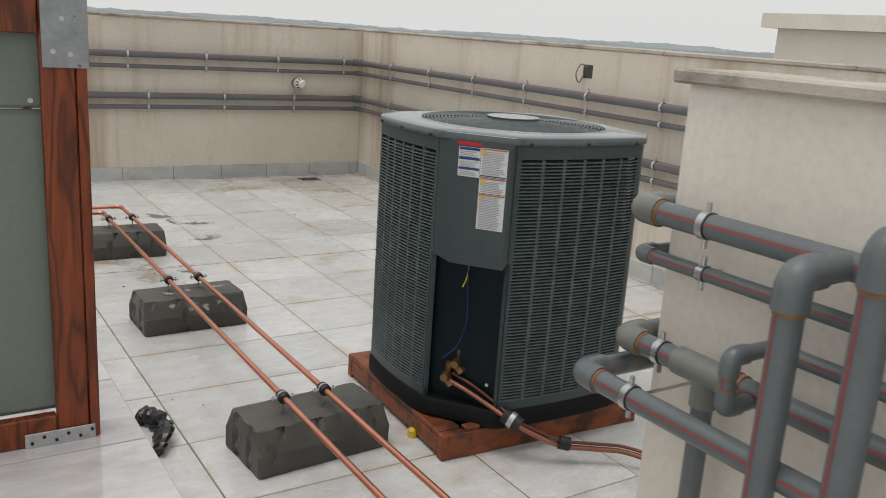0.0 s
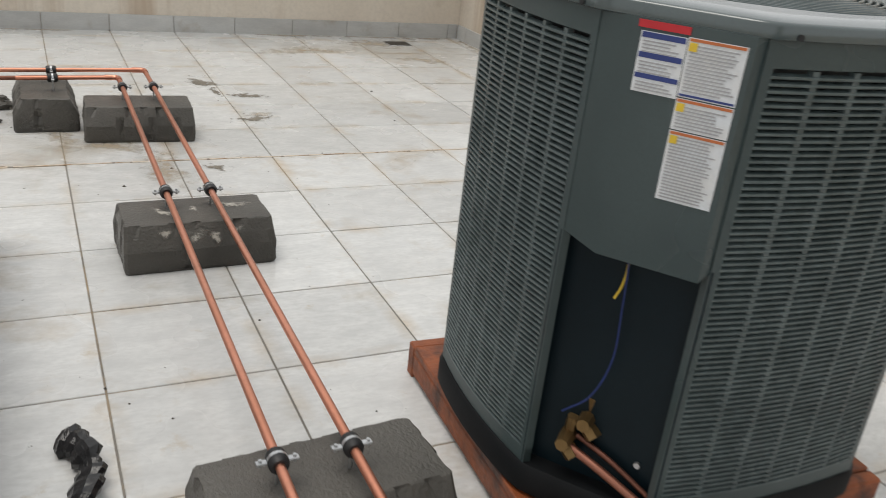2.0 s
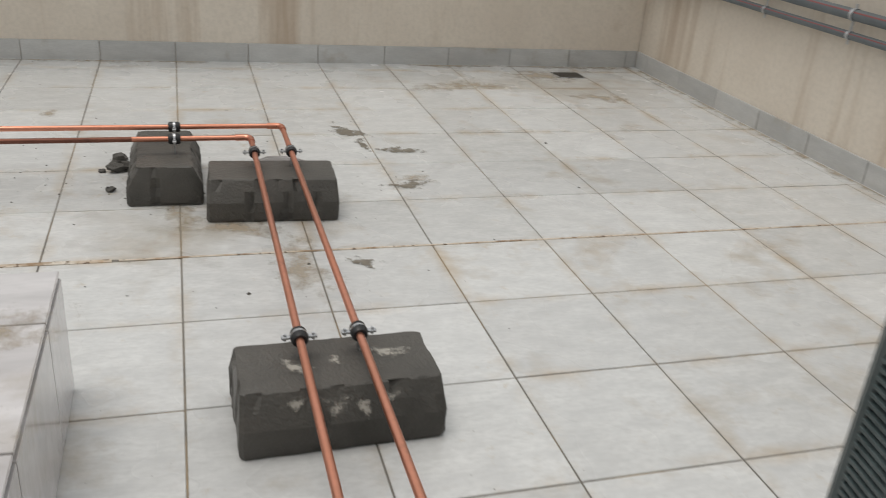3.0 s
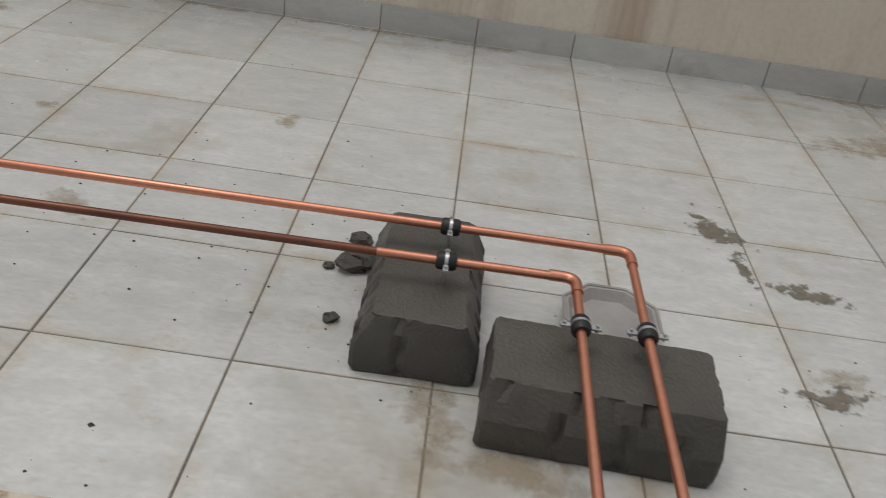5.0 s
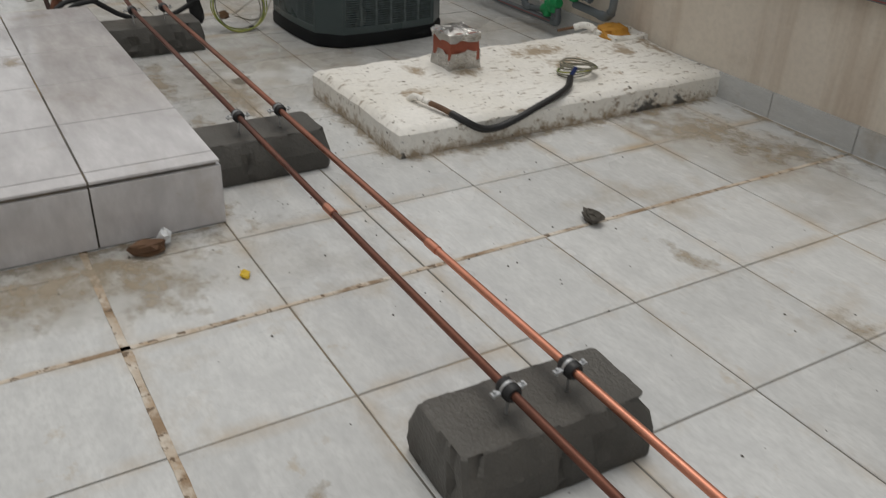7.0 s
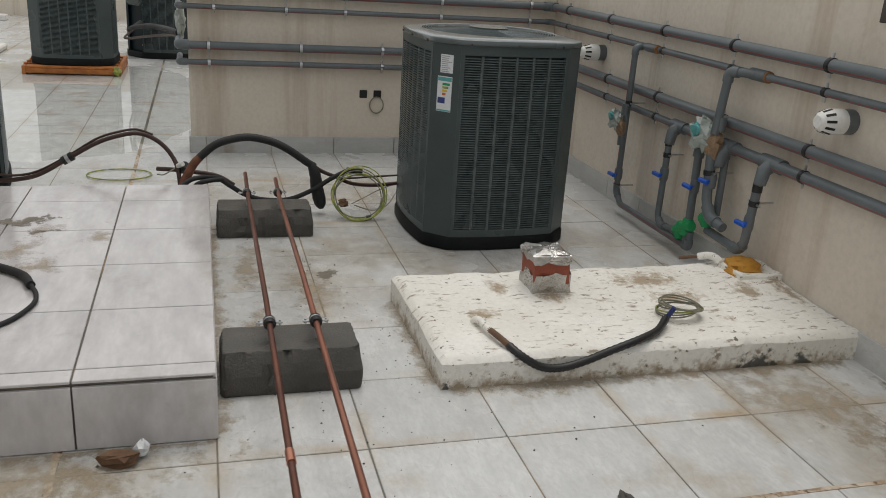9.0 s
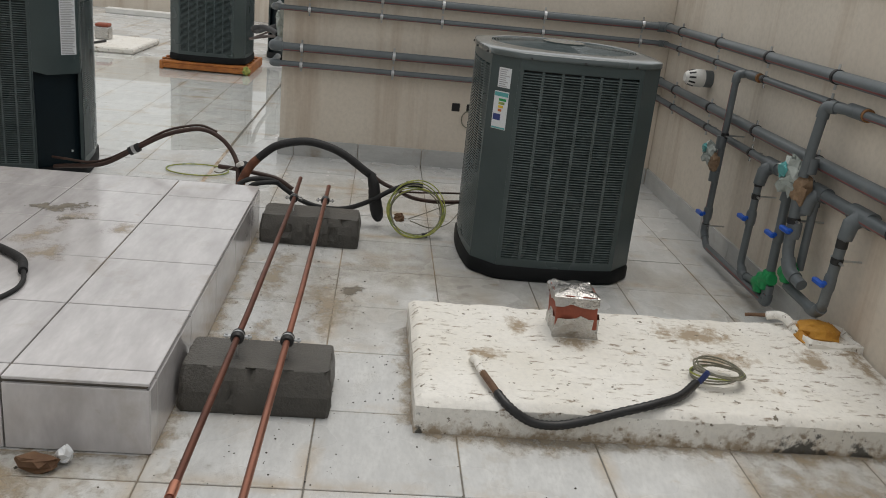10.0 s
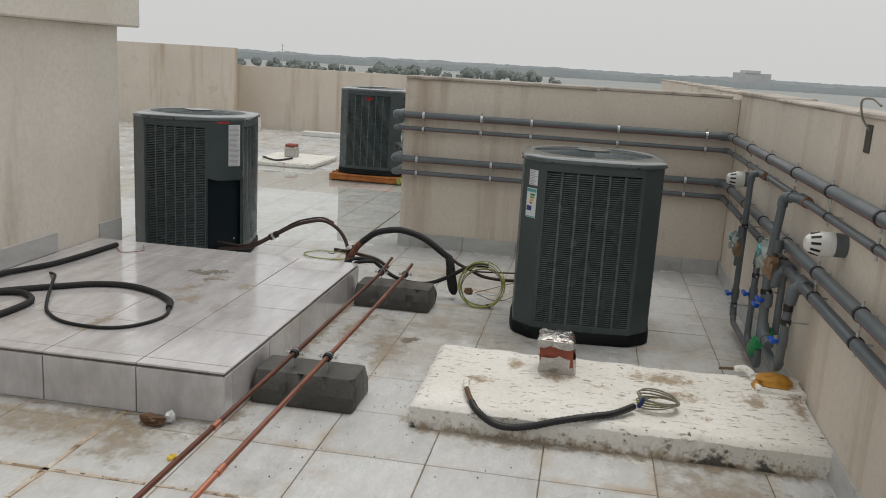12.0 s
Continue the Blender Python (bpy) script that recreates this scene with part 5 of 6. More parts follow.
hose("platform_hose", [(-5.40, -1.02, 0.219), (-5.295, -1.03, 0.218), (-5.08, -1.045, 0.218), (-4.868, -1.073, 0.218), (-4.72, -1.12, 0.219), (-4.576, -1.17, 0.219), (-4.3, -1.18, 0.218)], 0.0145, "foam", "black insulated hose lying on the tiled platform")
hose("platform_hose", [(-4.25, -1.05, 0.218), (-4.40, -0.90, 0.218), (-4.50, -0.78, 0.218), (-4.59, -0.66, 0.218), (-4.62, -0.51, 0.218), (-4.56, -0.34, 0.218), (-4.45, -0.20, 0.218), (-4.345, -0.15, 0.218)], 0.0145, "foam", "black insulated hose curving over the tiled platform")
hose("platform_cable", [(-4.36, -0.155, 0.218), (-4.28, -0.125, 0.212), (-4.19, -0.125, 0.211), (-4.07, -0.18, 0.211), (-4.01, -0.29, 0.211), (-4.03, -0.47, 0.211), (-4.13, -0.61, 0.213), (-4.26, -0.70, 0.219), (-4.46, -0.81, 0.234), (-4.626, -0.904, 0.228), (-4.713, -0.987, 0.212)], 0.0075, "foam", "thin black cable looping over the tiled platform")
hose("platform_hose", [(-3.92, -0.77, 0.219), (-4.08, -0.75, 0.218), (-4.24, -0.765, 0.218), (-4.33, -0.88, 0.219), (-4.27, -1.0, 0.219), (-4.08, -1.05, 0.218)], 0.0145, "foam", "black insulated hose bend on the tiled platform")
hose("red_wire", [(-5.45, -1.06, 0.206), (-5.37, -1.0, 0.208), (-5.29, -0.92, 0.206), (-5.37, -0.84, 0.207), (-5.49, -0.9, 0.206)], 0.002, "stripe", "thin red wire on the tiled platform", "wire", 6)

# ---- valves and lines at the first unit ----
sv = thing("service_valve", "pair of brass service valves in the unit's recess", "valve")
for dx, dz in ((0.0, 0.0), (0.03, 0.045)):
    c = Vector((-0.035 + dx, -2.32 - dx * 0.4, 0.235 + dz))
    part("body", MB().tube([c + Vector((0.03, 0.02, 0)), c, c + Vector((-0.035, -0.03, 0.004))], [0.014, 0.017, 0.013], 8), M["brass"], sv)
    part("stem", MB().tube([c, c + Vector((0.0, -0.005, 0.045))], 0.011, 8), M["brass"], sv)
    part("flare_nut", MB().tube([c + Vector((-0.01, -0.01, -0.012)), c + Vector((-0.002, -0.03, -0.03))], 0.016, 6), M["brass"], sv)
for k, (o, mt, r) in enumerate(((0.0, "copper_mid", 0.0085), (0.018, "copper_dark", 0.0055))):
    t = thing("line_set", "bent brownish copper line leaving the condenser unit", "copper pipe", None, "line set")
    part("pipe", MB().tube(spline([(-0.045 + o, -2.335, 0.225 + o), (-0.005 + o, -2.40, 0.20 + o), (0.045 + o, -2.475, 0.163 + o * 0.5), (0.083 + o * 0.5, -2.54, 0.132 + o * 0.4), (0.145 + o * 0.5, -2.585, 0.095 + o * 0.7), (0.22, -2.625, 0.062 + o), (0.31, -2.675, 0.055 + o),
                                   (0.397, -2.735, 0.052 + o), (0.45, -2.83, 0.042 + o), (0.472, -2.98, 0.028 + o * 0.8), (0.475, -3.15, 0.02 + o * 0.8)]), r, 10), M[mt], t)
lc = thing("pipe_clamp", "black rubber clamp with zinc band round the line set", "pipe clamp")
part("rubber", MB().tube([(0.068, -2.505, 0.150), (0.100, -2.555, 0.126)], 0.027, 14), M["black"], lc)
part("band", MB().tube([(0.080, -2.5235, 0.141), (0.088, -2.5365, 0.135)], 0.0285, 14), M["zinc"], lc)
part("tape", MB().tube([(0.21, -2.622, 0.076), (0.24, -2.640, 0.070)], 0.022, 12), M["black"], thing("tape_wrap", "black tape round the copper line set", "tape"))
part("wire", MB().tube(spline([(-0.007, -2.353, 0.655), (-0.009, -2.358, 0.610), (-0.020, -2.366, 0.575), (-0.034, -2.368, 0.550)]), 0.0022, 6), M["yellow_ink"], thing("yellow_wire", "yellow wire hanging in the unit's recess", "wire"))
part("wire", MB().tube(spline([(-0.022, -2.370, 0.650), (-0.016, -2.373, 0.530), (-0.016, -2.376, 0.430), (-0.037, -2.363, 0.350), (-0.067, -2.328, 0.300)]), 0.0017, 6), M["wire_blue"], thing("blue_wire", "blue wire hanging in the unit's recess", "wire"))
hose("orange_pipe", [(1.487, -2.14, 0.135), (1.475, -2.23, 0.09), (1.42, -2.38, 0.04), (1.24, -2.58, 0.025), (0.9, -2.8, 0.03), (0.4, -3.08, 0.02)], 0.012, "clay", "orange-brown pipe lying behind the pier", "pipe")

# ---- mud left along edges ----


def ragged(name, mb, cover, material, label, category, parent=None):
    ob = part(name, mb, material, parent)
    ob.data.attributes.new("cover", "FLOAT", "POINT").data.foreach_set("value", cover)
    if parent is None:
        tagged(ob, label, category, "", "stuff")
    else:
        ob["label"] = label
    return ob


def mud(mb, cover, pts, wide):
    """A thin film of dried mud that fades out to the left of a line on the floor."""
    P = [Vector((*p, 0)) for p in pts]
    for a, b in zip(P, P[1:]):
        d = (b - a).normalized()
        nrm = Vector((-d.y, d.x, 0))
        n = max(3, int((b - a).length / 0.05))
        vs, k = [], 4
        for i in range(n + 1):
            p = a + (b - a) * i / n
            w = wide * (0.7 + 1.6 * abs(noise.noise((p.x * 3, p.y * 3, 5))))
            for q in range(k):
                o = p + nrm * (w * q / (k - 1) - 0.006)
                vs.append((o.x, o.y, 0.0011))
                cover.append((1 - q / (k - 1)) * (1.0 if 0 < i < n else 0.3))
        mb.add(vs, [(i * k + q, (i + 1) * k + q, (i + 1) * k + q + 1, i * k + q + 1) for i in range(n) for q in range(k - 1)])


def splat(mb, cover, x, y, rx, ry, seed, z=0.0012):
    """A stain that is dense in the middle and breaks up outwards."""
    r = random.Random(seed)
    m, lobes = 20, [r.uniform(0, 6.3) for _ in range(3)]
    vs = [(x, y, z)]
    cover.append(1.0)
    for q in (0.35, 0.7, 1.05, 1.4):
        for k in range(m):
            a = 2 * math.pi * k / m
            f = q * (1 + 0.28 * math.cos(2 * a + lobes[0]) + 0.2 * math.cos(3 * a + lobes[1]))
            vs.append((x + rx * f * math.cos(a), y + ry * f * math.sin(a), z))
            cover.append(1 - q / 1.4)
    fs = [(0, 1 + k, 1 + (k + 1) % m) for k in range(m)]
    for q in range(3):
        fs += [(1 + q * m + k, 1 + (q + 1) * m + k, 1 + (q + 1) * m + (k + 1) % m, 1 + q * m + (k + 1) % m) for k in range(m)]
    mb.add(vs, fs)


splash, cov_s = MB(), []
for k, (x, y, rx, ry) in enumerate(((-0.10, -0.01, 0.05, 0.04), (0.11, 0.02, 0.07, 0.04), (0.0, 0.0, 0.03, 0.03))):
    splat(splash, cov_s, x, y, rx, ry, 7 + k, 0.1465 + 0.0002 * k)
run, cov_r = MB(), []
for k, (x, y, rx, ry) in enumerate(((-0.02, 0.0, 0.05, 0.03), (0.04, -0.012, 0.02, 0.03), (0.10, 0.005, 0.03, 0.02), (-0.10, 0.01, 0.02, 0.02))):
    splat(run, cov_r, x, y, rx, ry, 17 + k, 0.0002 * k)
slope = Vector((0.0, 0.033, 0.0706)).normalized()
out_n = Vector((0.0, -slope.z, slope.y))
mid = Vector((0.0, -0.1155, 0.109)) + out_n * 0.0045
splash.add([mid + Vector((x, 0, 0)) + slope * y + out_n * z for x, y, z in run.v], run.f)
cov_s += cov_r
ragged("cement_splash", splash, cov_s, M["cement"], "pale cement splash", "", blk_b)
dry, cov_d, dark, cov_k = MB(), [], MB(), []
for k, (x, y, rx, ry) in enumerate(((1.49, 1.80, 0.2, 0.1), (1.30, 2.30, 0.35, 0.12), (0.75, 2.05, 0.3, 0.14), (-0.45, -0.12, 0.12, 0.18), (-2.05, 1.42, 0.06, 0.03), (-1.35, 1.55, 0.06, 0.05), (-2.45, 1.62, 0.08, 0.09), (-2.55, 0.2, 0.05, 0.04),
                                   (-3.62, 2.25, 0.3, 0.25), (-3.3, 2.42, 0.3, 0.1), (-4.75, 0.78, 0.28, 0.14), (-4.4, 0.55, 0.25, 0.09), (-5.0, 0.55, 0.3, 0.1), (-1.75, 0.9, 0.08, 0.06), (-2.9, 1.5, 0.12, 0.05),
                                   (-0.80, 0.34, 0.11, 0.09), (-3.55, -0.15, 0.2, 0.5), (-3.45, 0.12, 0.2, 0.15), (-3.35, 2.3, 0.12, 0.1), (-2.6, 2.2, 0.08, 0.06), (-0.62, 0.20, 0.2, 0.08), (0.1, 0.62, 0.1, 0.05))):
    splat(dry, cov_d, x, y, rx, ry, 60 + k, 0.0012 + 0.00003 * k)
for k, (x, y, rx, ry) in enumerate(((-0.065, 1.23, 0.09, 0.12), (0.12, 0.968, 0.11, 0.07), (-0.03, 1.06, 0.04, 0.08), (-1.90, 0.205, 0.033, 0.02), (-1.84, 0.213, 0.024, 0.018), (0.05, 0.55, 0.1, 0.06), (-4.9, 0.86, 0.08, 0.05), (-0.25, -0.1, 0.06, 0.05))):
    splat(dark, cov_k, x, y, rx, ry, 90 + k, 0.0019 + 0.00003 * k)
for k, (x, y, rx, ry) in enumerate(((-4.95, -0.20, 0.10, 0.06), (-4.72, -0.25, 0.10, 0.10), (-4.55, -0.15, 0.12, 0.07), (-4.1, -0.35, 0.14, 0.06), (-4.85, 0.0, 0.07, 0.08))):
    splat(dry, cov_d, x, y, rx, ry, 120 + k, 0.2042 + 0.00005 * k)
splat(dry, cov_d, -1.17, -0.95, 0.14, 0.14, 170, 0.3062)
splat(dry, cov_d, -1.25, -1.5, 0.2, 0.25, 171, 0.3063)
splat(dark, cov_k, -5.06, -0.29, 0.09, 0.13, 98, 0.2047)
splat(dark, cov_k, -4.93, -0.22, 0.04, 0.05, 99, 0.2048)
ragged("dried_dirt", dry, cov_d, M["mud"], "ragged brown dried dirt patches on the tiles", "dirt")
ragged("dark_dirt", dark, cov_k, M["stain"], "ragged dark dirt patches on the tiles", "dirt")
for k, (x, y, rx, ry) in enumerate(((-5.0, 1.35, 0.6, 0.5), (-4.85, 0.85, 0.7, 0.35), (-6.2, 0.95, 0.6, 0.9), (-3.45, 2.2, 0.5, 0.35), (-3.5, -0.2, 0.35, 0.7), (-0.75, 0.2, 0.4, 0.3), (1.3, 2.1, 0.7, 0.4), (-5.2, 2.2, 0.5, 0.3))):
    silt, cov_w = MB(), []
    splat(silt, cov_w, x, y, rx, ry, 140 + k, 0.0007 + 0.00004 * k)
    ragged("silt", silt, cov_w, M["wash"], "thin beige silt dried on the tiles", "dirt")
muds, cov_m = MB(), []
for line, w in (([(-3.88, 1.072), (-4.61, 1.075)], 0.09), ([(-3.874, 2.6), (-3.876, 1.07)], 0.10), ([(-3.70, 0.41), (-3.70, -1.2)][::-1], -0.06), ([(-5.5, 0.405), (-3.71, 0.405)], 0.07),
                ([(-3.8, 2.61), (-0.6, 2.572)], -0.07), ([(0.5, 2.558), (2.06, 2.54)], -0.09), ([(2.076, 2.5), (2.076, -1.5)], -0.07)):
    mud(muds, cov_m, line, w)
ragged("mud", muds, cov_m, M["mud"], "brown dried mud along the edges of slab and walls", "mud")

# ---- standing water ----
wet = bpy.data.materials.new("water")
wet.use_nodes = True
wb = wet.node_tree.nodes["Principled BSDF"]
wb.inputs["Base Color"].default_value = (0.93, 0.95, 0.94, 1)
wb.inputs["Roughness"].default_value, wb.inputs["IOR"].default_value, wb.inputs["Transmission Weight"].default_value = 0.03, 1.33, 1.0
M["water"] = wet
pd = MB()
pn = 72
pts = []
for k in range(pn):
    a = 2 * math.pi * k / pn
    f = 1 + 0.16 * noise.noise((2.2 * math.cos(a), 2.2 * math.sin(a), 1.5)) + 0.05 * noise.noise((7 * math.cos(a), 7 * math.sin(a), 4))
    pts.append((-8.7 + 2.35 * f * math.cos(a), -1.35 + 1.75 * f * math.sin(a), 0.0035))
pd.add(pts + [(-8.7, -1.35, 0.0035)], [(k, (k + 1) % pn, pn) for k in range(pn)])
puddle = structure("water_puddle", pd, wet, "clear rain puddle on the roof tiles", "puddle")
puddle.visible_shadow = False

# ---- litter ----
rag = thing("rag", "crumpled black plastic strip lying over the plinth's edge", "rag")
rg = MB()
rr_ = random.Random(11)
pth = spline([(-0.90, -1.78, 0.02), (-0.87, -1.83, 0.035), (-0.855, -1.90, 0.025), (-0.875, -1.98, 0.03), (-0.91, -2.05, 0.015)], 6)
rg.tube(pth, [0.03 + rr_.uniform(-0.009, 0.012) for _ in pth], 9, True, 0.55)
part("strip", rg, M["wet_bag"], rag, smooth=False)
part("cap", MB().tube([(-0.12, -2.258, 0.0), (-0.12, -2.258, 0.022), (-0.118, -2.256, 0.03)], [0.017, 0.017, 0.011], 14), M["yellow_ink"], thing("bottle_cap", "small yellow plastic cap on the floor", "cap"))
lump = thing("mortar_lump", "dark mortar lump on the tiled floor", "lump")
part("lump", lumpy((-3.208, 1.385, 0.02), (0.04, 0.028, 0.022), 21, 8, 0.25), M["gravel"], lump, smooth=False)
bc = thing("broken_clay", "broken brown clay piece and white paper by the platform", "debris")
part("shard", lumpy((-3.615, 0.16, 0.022), (0.028, 0.05, 0.022), 22, 7, 0.3), M["brown_clay"], bc, smooth=False)
part("paper", lumpy((-3.645, 0.21, 0.026), (0.018, 0.022, 0.024), 23, 7, 0.3), M["paper"], bc, "crumpled white paper", smooth=False)
part("leaf", lumpy((-3.385, 0.352, 0.006), (0.02, 0.014, 0.007), 24, 7, 0.3), M["yellow_ink"], thing("leaf", "small yellow dry leaf on the floor", "leaf"), smooth=False)
for i, (x, y, s) in enumerate(((-1.018, 0.895, 0.034), (-1.016, 0.785, 0.042), (-1.036, 0.573, 0.018), (-1.075, 0.775, 0.014))):
    part("shard", lumpy((x, y, s * 0.4), (s, s * 0.8, s * 0.55), 30 + i, 7, 0.3), M["concrete"], thing("concrete_shard", "broken dark concrete shard beside a block", "debris", None, "concrete shards"), smooth=False)
oc = thing("plastic_tray", "grey translucent octagonal plastic tray behind a block", "tray")
octo = [(math.cos(math.pi / 8 + k * math.pi / 4), math.sin(math.pi / 8 + k * math.pi / 4)) for k in range(8)]
part("tray", MB().loops([[(-0.42 + 0.11 * a, 0.70 + 0.11 * b, 0.0) for a, b in octo], [(-0.42 + 0.12 * a, 0.70 + 0.12 * b, 0.035) for a, b in octo],
                         [(-0.42 + 0.105 * a, 0.70 + 0.105 * b, 0.035) for a, b in octo], [(-0.42 + 0.09 * a, 0.70 + 0.09 * b, 0.012) for a, b in octo]]), M["tray"], oc)
part("rim", MB().tube([(-0.42 + 0.117 * octo[k % 8][0], 0.70 + 0.117 * octo[k % 8][1], 0.036) for k in range(9)], 0.004, 6), M["tray"], oc)
dr = thing("floor_drain", "dark square floor drain grate near the corner", "drain")
part("frame", MB().box(1.41, 2.24, -0.004, 1.59, 2.38, 0.004, 0.002), M["zinc"], dr)
for k in range(6):
    part("bar", MB().box(1.422, 2.252 + k * 0.02, 0.003, 1.578, 2.262 + k * 0.02, 0.007), M["gravel"], dr)
grit = MB()
gr = random.Random(8)
for cx, cy, sx, sy, n in ((-0.6, 0.2, 0.5, 0.5, 60), (-1.2, 0.75, 0.35, 0.25, 90), (0.5, 1.1, 0.7, 0.7, 50), (-1.8, 1.0, 0.9, 0.7, 90), (-3.0, 1.0, 0.9, 0.8, 90), (-3.9, 0.7, 0.35, 0.25, 120), (-4.8, 0.75, 0.5, 0.2, 160), (-0.4, -1.5, 0.4, 0.6, 30), (-4.2, 1.0, 0.5, 0.1, 80), (-3.7, 0.3, 0.08, 0.6, 80)):
    for _ in range(n * 11 // 20):
        x, y, s = gr.gauss(cx, sx), gr.gauss(cy, sy), gr.uniform(0.0012, 0.0045) * (1.7 if gr.random() < 0.07 else 1)
        if y > NORTH - 0.03 or x > EAST - 0.03 or (x < -3.69 and y < 0.41) or (x < -1.02 and y < -0.66) or (x < -3.87 and y > 1.06):
            continue
        grit.add([(x - s, y, 0.0), (x, y - s, 0.0), (x + s * 1.2, y, 0.0), (x, y + s * 0.8, 0.0), (x, y, s * 0.9)], [(0, 1, 4), (1, 2, 4), (2, 3, 4), (3, 0, 4)])
tagged(part("grit", grit, M["gravel"]), "dark grit and small stones scattered over the tiles", "grit", "", "stuff")

# ---- far roof things ----
fs_ = thing("far_slab", "white slab with a foil-wrapped stub far across the roof", "slab")
part("slab", MB().box(-11.9, -2.45, 0, -10.85, -1.62, 0.06, 0.015), M["screed"], fs_)
part("stub", MB().box(-11.55, -2.18, 0.06, -11.40, -2.03, 0.19, 0.01), M["foil"], fs_)
part("stub_top", MB().box(-11.545, -2.175, 0.191, -11.405, -2.035, 0.225, 0.01), M["clay"], fs_)
part("conduit", MB().tube(spline([(-11.2, -2.35, 0.065), (-11.0, -2.3, 0.09), (-10.9, -2.1, 0.075), (-11.2, -2.0, 0.075)], 5), 0.012, 8), M["black"], fs_, "black conduit end")
part("board", MB().box(-15.1, -3.15, 0.0, -14.92, -2.2, 0.08, 0.01), M["white_pvc"], thing("white_board", "long white board lying on the far roof", "board"))
part("roll", MB().tube([(-14.95, -4.9, 0.15), (-14.95, -3.95, 0.15)], 0.15, 16), M["screed"], thing("insulation_roll", "cream roll lying by the far wall", "roll"))

for k, (pts, r) in enumerate((([(-11.0, -0.2, 0.42), (-9.8, -0.22, 0.46), (-8.8, -0.12, 0.58), (-8.2, 0.03, 0.655), (-7.7, 0.16, 0.69), (-7.36, 0.25, 0.70)], 0.019),
                              ([(-11.0, -0.25, 0.36), (-9.8, -0.26, 0.40), (-8.8, -0.14, 0.50), (-8.2, 0.03, 0.585), (-7.7, 0.16, 0.65), (-7.36, 0.25, 0.69)], 0.010))):
    hose("unit_hose", pts, r, "foam" if k == 0 else "brown_rubber", "dark insulated hose running from a far unit to the pipe wall")
part("wrap", lumpy((-7.36, 0.265, 0.77), (0.05, 0.03, 0.10), 41, 9, 0.3), M["film"], thing("foil_wrap", "crumpled silvery film round the pipe ends", "plastic film"), smooth=False)
part("tag", lumpy((-10.12, -0.37, 0.045), (0.03, 0.035, 0.045), 43, 8, 0.25), M["wire_yellow"], thing("plastic_tag", "crumpled yellow-green plastic at the pallet corner", "plastic"), smooth=False)

# ---- distance ----
structure("ground", MB().box(-4200, -4200, -9.2, 4200, 4200, -9), M["ground"], "flat hazy ground far below the roof", "ground")
building = MB().box(FAR - 0.2, -10, -9, EAST + 0.2, NORTH + 0.33, -0.26)
structure("wall_building", building, M["plaster"], "cream storeys of the building below the roof", "wall")


def tree_belt(name, material, dist, height, a0, a1, count, seed, label, wide=(0.5, 1.1)):
    r = random.Random(seed)
    mb = MB()
    for _ in range(count):
        a, d, h = radians(r.uniform(a0, a1)), dist * r.uniform(0.9, 1.15), height * r.uniform(0.55, 1.15)
        w = h * r.uniform(*wide)
        for _ in range(5):
            c = Vector((d * math.cos(a) + r.uniform(-w, w), d * math.sin(a) + r.uniform(-w, w), -9 + h * r.uniform(0.45, 0.85)))
            q = h * r.uniform(0.14, 0.26)
            mb.loops([[c + q * Vector((math.sin(t) * math.cos(k * math.pi / 4), math.sin(t) * math.sin(k * math.pi / 4), -math.cos(t))) * r.uniform(0.8, 1.2) for k in range(8)] for t in (0.4, 1.0, 1.6, 2.2, 2.8)])
        mb.tube([(d * math.cos(a), d * math.sin(a), -9), (d * math.cos(a), d * math.sin(a), -9 + h * 0.6)], h * 0.03, 5)
    tagged(part(name, mb, material, smooth=False), label, "trees", "", "stuff")


def skyline(name, material, dist, low, high, seed, label, a0=0.0, a1=360.0):
    """A ragged far belt of trees, as a closed thick strip round the place."""
    n = int((a1 - a0) * 9)
    mb = MB()
    rows = []
    for k in range(n + 1):
        a = radians(a0 + (a1 - a0) * k / n)
        t = 0.5 + 0.55 * noise.noise((math.cos(a) * 9, math.sin(a) * 9, seed)) + 0.3 * noise.noise((math.cos(a) * 60, math.sin(a) * 60, seed)) + 0.22 * noise.noise((math.cos(a) * 220, math.sin(a) * 220, seed))
        h = low + (high - low) * max(0.0, min(1.2, t))
        c, sn = math.cos(a), math.sin(a)
        rows.append([(dist * c, dist * sn, -9), (dist * c, dist * sn, -9 + h), (dist * 1.02 * c, dist * 1.02 * sn, -9 + h), (dist * 1.02 * c, dist * 1.02 * sn, -9)])
    mb.loops(rows, a1 - a0 < 360, a1 - a0 < 360)
    tagged(part(name, mb, material, smooth=False), label, "trees", "", "stuff")


# the belts carry their air haze as pale colour, no volume
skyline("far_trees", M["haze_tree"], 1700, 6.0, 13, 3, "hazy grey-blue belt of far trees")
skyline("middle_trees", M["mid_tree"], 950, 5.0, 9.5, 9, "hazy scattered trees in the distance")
tree_belt("near_trees", M["near_tree"], 380, 7.3, 182, 212, 90, 5, "grey-green trees beyond the far parapet, paled by painted haze", (0.16, 0.34))
mast = thing("radio_mast", "thin grey lattice mast far beyond the roof", "mast")
# mast shares the scrub's haze-paled colour
part("pole", MB().tube([(-563.9, -205.6, -9), (-563.9, -205.6, 6.5)], [0.35, 0.12], 5), M["mid_tree"], mast)
for z in (2.0, 5.0):
    part("crossbar", MB().box(-564.1, -206.8, z, -563.7, -204.4, z + 0.25), M["mid_tree"], mast)
fb = thing("far_building", "pale hazy block-shaped building in the distance", "building")
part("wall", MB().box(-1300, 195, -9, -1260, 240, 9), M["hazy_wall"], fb)
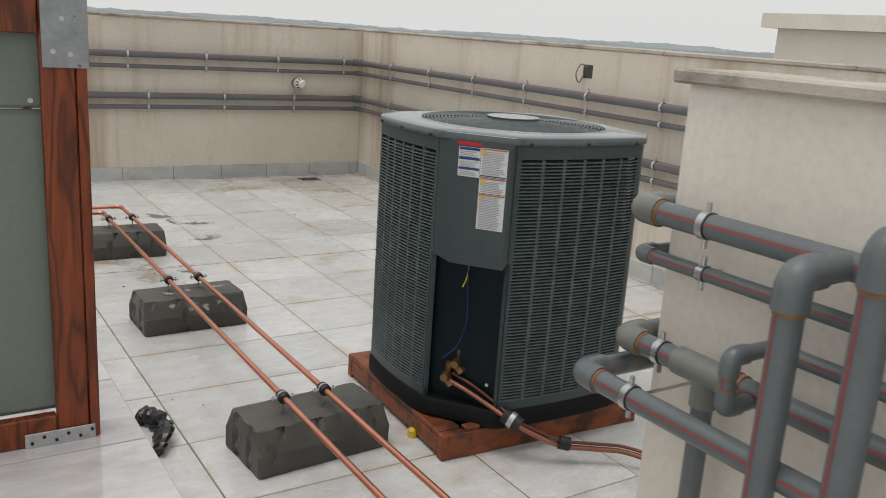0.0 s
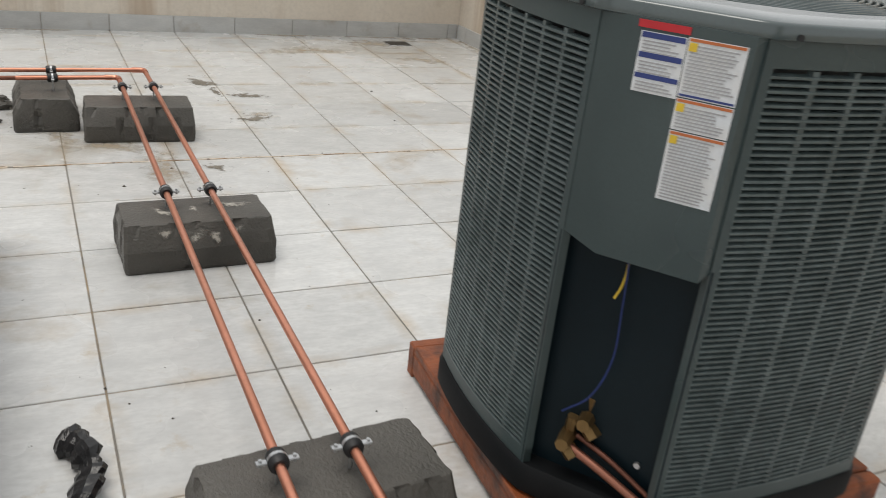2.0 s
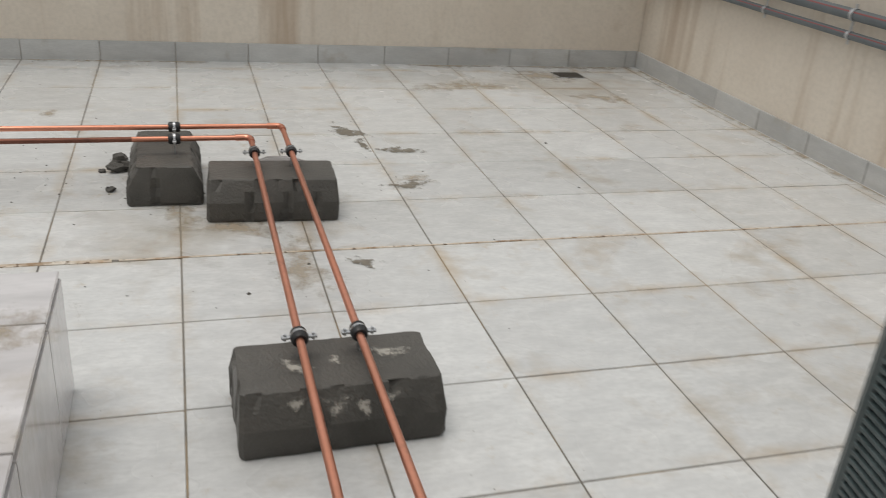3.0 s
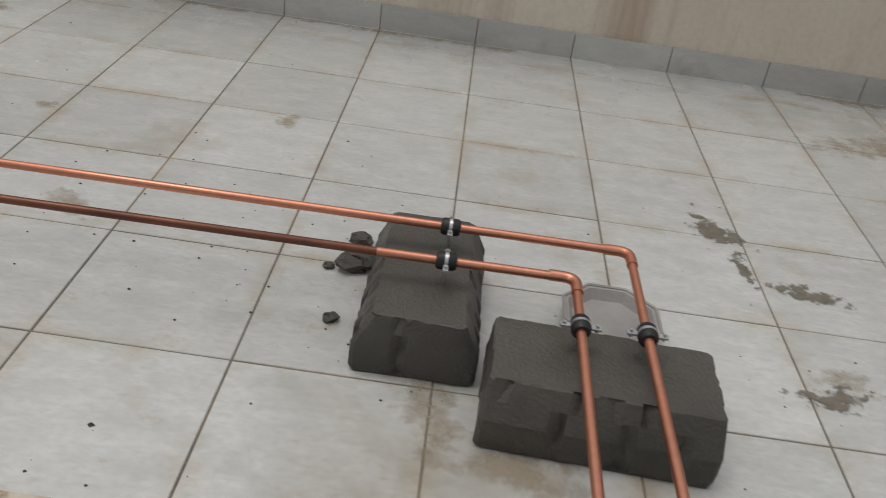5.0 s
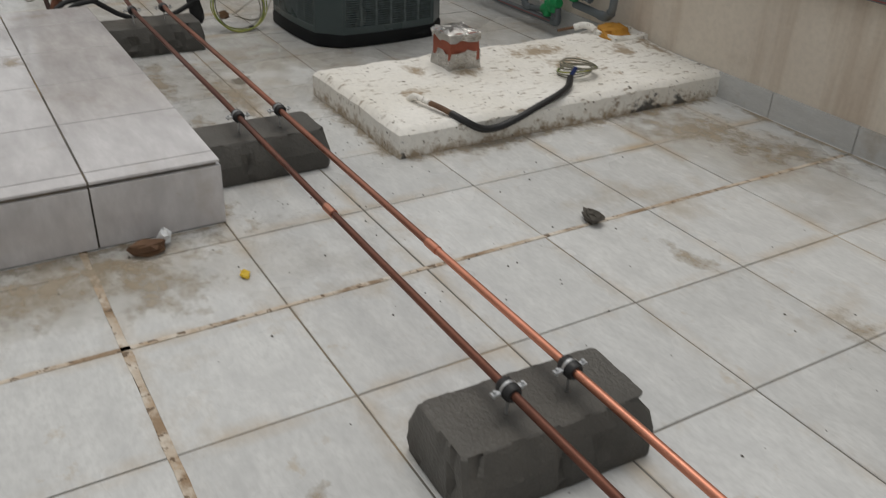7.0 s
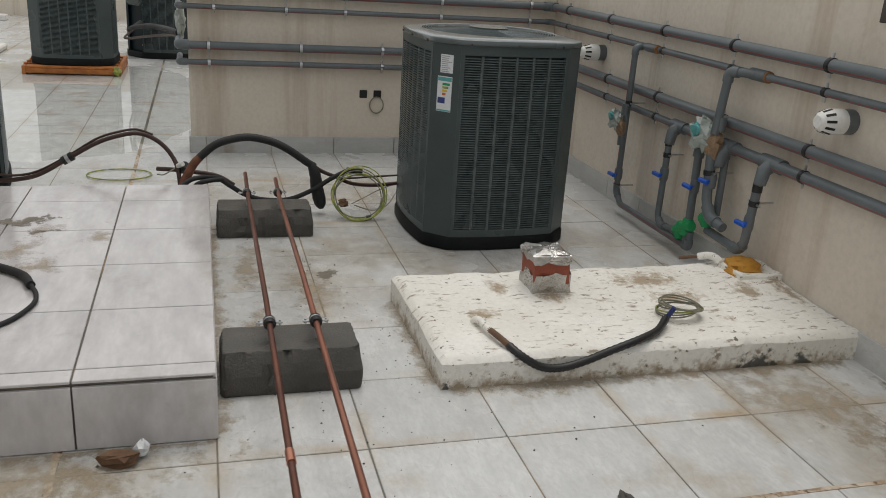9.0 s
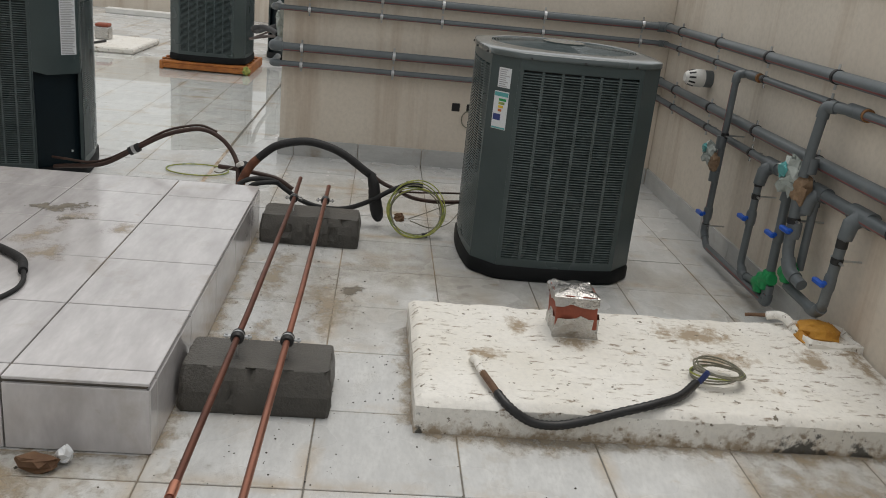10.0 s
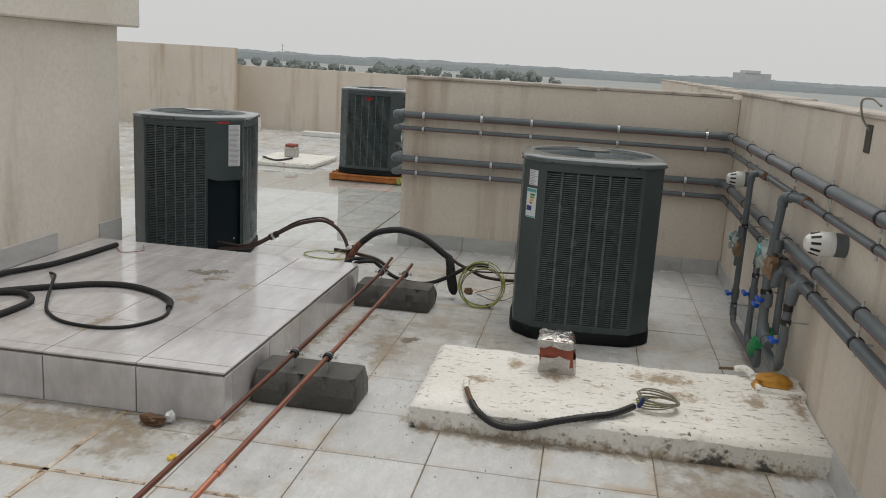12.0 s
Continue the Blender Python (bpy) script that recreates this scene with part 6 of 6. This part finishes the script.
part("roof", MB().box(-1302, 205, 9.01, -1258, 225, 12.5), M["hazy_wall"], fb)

# ---- baseboards and floor tiles ----


def skirting(name, along, a, b, fixed, s, label):
    """Skirting tiles along a wall; s: side towards the room."""
    base = tagged(new(name), label, "skirting", "", "structure")
    k = math.ceil(a / T) * T
    cuts = [a] + [k + i * T for i in range(int((b - k) / T) + 1) if a < k + i * T < b] + [b]
    for p, q in zip(cuts, cuts[1:]):
        g, t = 0.002, 0.011 + rng.uniform(0, 0.002)
        lo, hi = min(fixed, fixed + s * t), max(fixed, fixed + s * t)
        if q - p < 0.02:
            continue
        mb = MB().box(p + g, lo, -0.002, q - g, hi, 0.105, 0.0015) if along == "x" else MB().box(lo, p + g, -0.002, hi, q - g, 0.105, 0.0015)
        part("tile", mb, M["skirting"], base)


north_base = tagged(new("baseboard_north"), "grey tile skirting along the parapet", "skirting", "", "structure")
for k in range(-18, 6):
    p, q = max(k * T, STUB + 0.013), min(k * T + T, EAST - 0.013)
    part("tile", skewed(p + 0.002, q - 0.002, -0.012 - rng.uniform(0, 0.002), -0.0002, -0.002, 0.105), M["skirting"], north_base)
skirting("baseboard_east", "y", -3.8, north_at(EAST) - 0.015, EAST, -1, "grey tile skirting along the parapet")
skirting("baseboard_cross", "y", 0.31, north_at(STUB) - 0.015, STUB, 1, "grey tile skirting along the cross wall")
skirting("baseboard_cross_end", "x", STUB - 0.17, STUB, 0.31, -1, "grey tile skirting at the wall's end")
sk = tagged(new("baseboard_pillar"), "grey tile skirting at the pillar's foot", "skirting", "", "structure")
part("tile", MB().box(-5.17, -1.255, 0.206, -4.3, -1.243, 0.315, 0.0015), M["skirting"], sk)
part("tile", MB().box(-5.85, -1.255, 0.0, -5.60, -1.243, 0.29, 0.0015), M["skirting"], sk)

joints = MB()


def filler(pts, half, along):
    """A ragged strip of joint filler."""
    rows = []
    for x, y in pts:
        a, b = half * (0.85 + 0.5 * noise.noise((x * 9, y * 9, 2))), half * (0.85 + 0.5 * noise.noise((x * 9, y * 9, 7)))
        p, q = ((x, y - a), (x, y + b)) if along == "x" else ((x + a, y), (x - b, y))
        rows.append([(*p, -0.007), (*q, -0.007), (*q, 0.0014), (*p, 0.0014)])
    joints.loops(rows)


filler([(-7.0 + i * 0.04, 0.0) for i in range(151)], 0.0115, "x")
filler([(-0.98 + i * 0.04, 0.0) for i in range(76)], 0.0055, "x")
filler([(-3.2, -3.0 + i * 0.04) for i in range(int((north_at(-3.2) + 2.98) / 0.04))], 0.0085, "y")
structure("trim_joint", joints, M["joint"], "pale expansion joint filler, stained brown", "joint")
floor_tiles = tagged(new("pavement_tiles"), "pale grey wood-grained floor tiles, wet and dirty in places", "floor tiles", "", "structure")
rest = MB()
n_single = 0
for i in range(-41, 6):
    for j in range(-25, 7):
        x0, x1 = (i * T, i * T + T) if i >= -8 else (-3.2 + (i + 8) * 0.388, -3.2 + (i + 9) * 0.388)
        y0 = j * T
        x1, y1 = min(x1, EAST), min(y0 + T, north_at(x0))
        g = 0.0023
        gx0 = 0.007 if i == -8 else g
        gx1 = 0.007 if i == -9 else g
        wide_j = 0.009 if i < -2 else 0.0048
        gy0, gy1 = (wide_j if j == 0 else g), (wide_j if j == -1 else g)
        w, d = x1 - x0 - gx0 - gx1, y1 - y0 - gy0 - gy1
        if w < 0.01 or d < 0.01:
            continue
        dz = rng.uniform(-0.0006, 0.0006)
        near = (-11 <= i <= 2 and 0 <= j <= 6) or (-3 <= i <= 3 and -8 <= j < 0) or (-14 <= i < -11 and 1 <= j <= 5)
        if near and n_single < 296:
            n_single += 1
            part("tile", tile_mesh(w, d, "tile", 0.012), None, floor_tiles, at=(x0 + gx0, y0 + gy0, dz))
        else:
            rest.box(x0 + gx0, y0 + gy0, -0.012, x1 - gx1, y1 - gy1, dz)
ro = part("further_tiles", rest, M["tile"], floor_tiles)
ro["kind"] = "stuff"
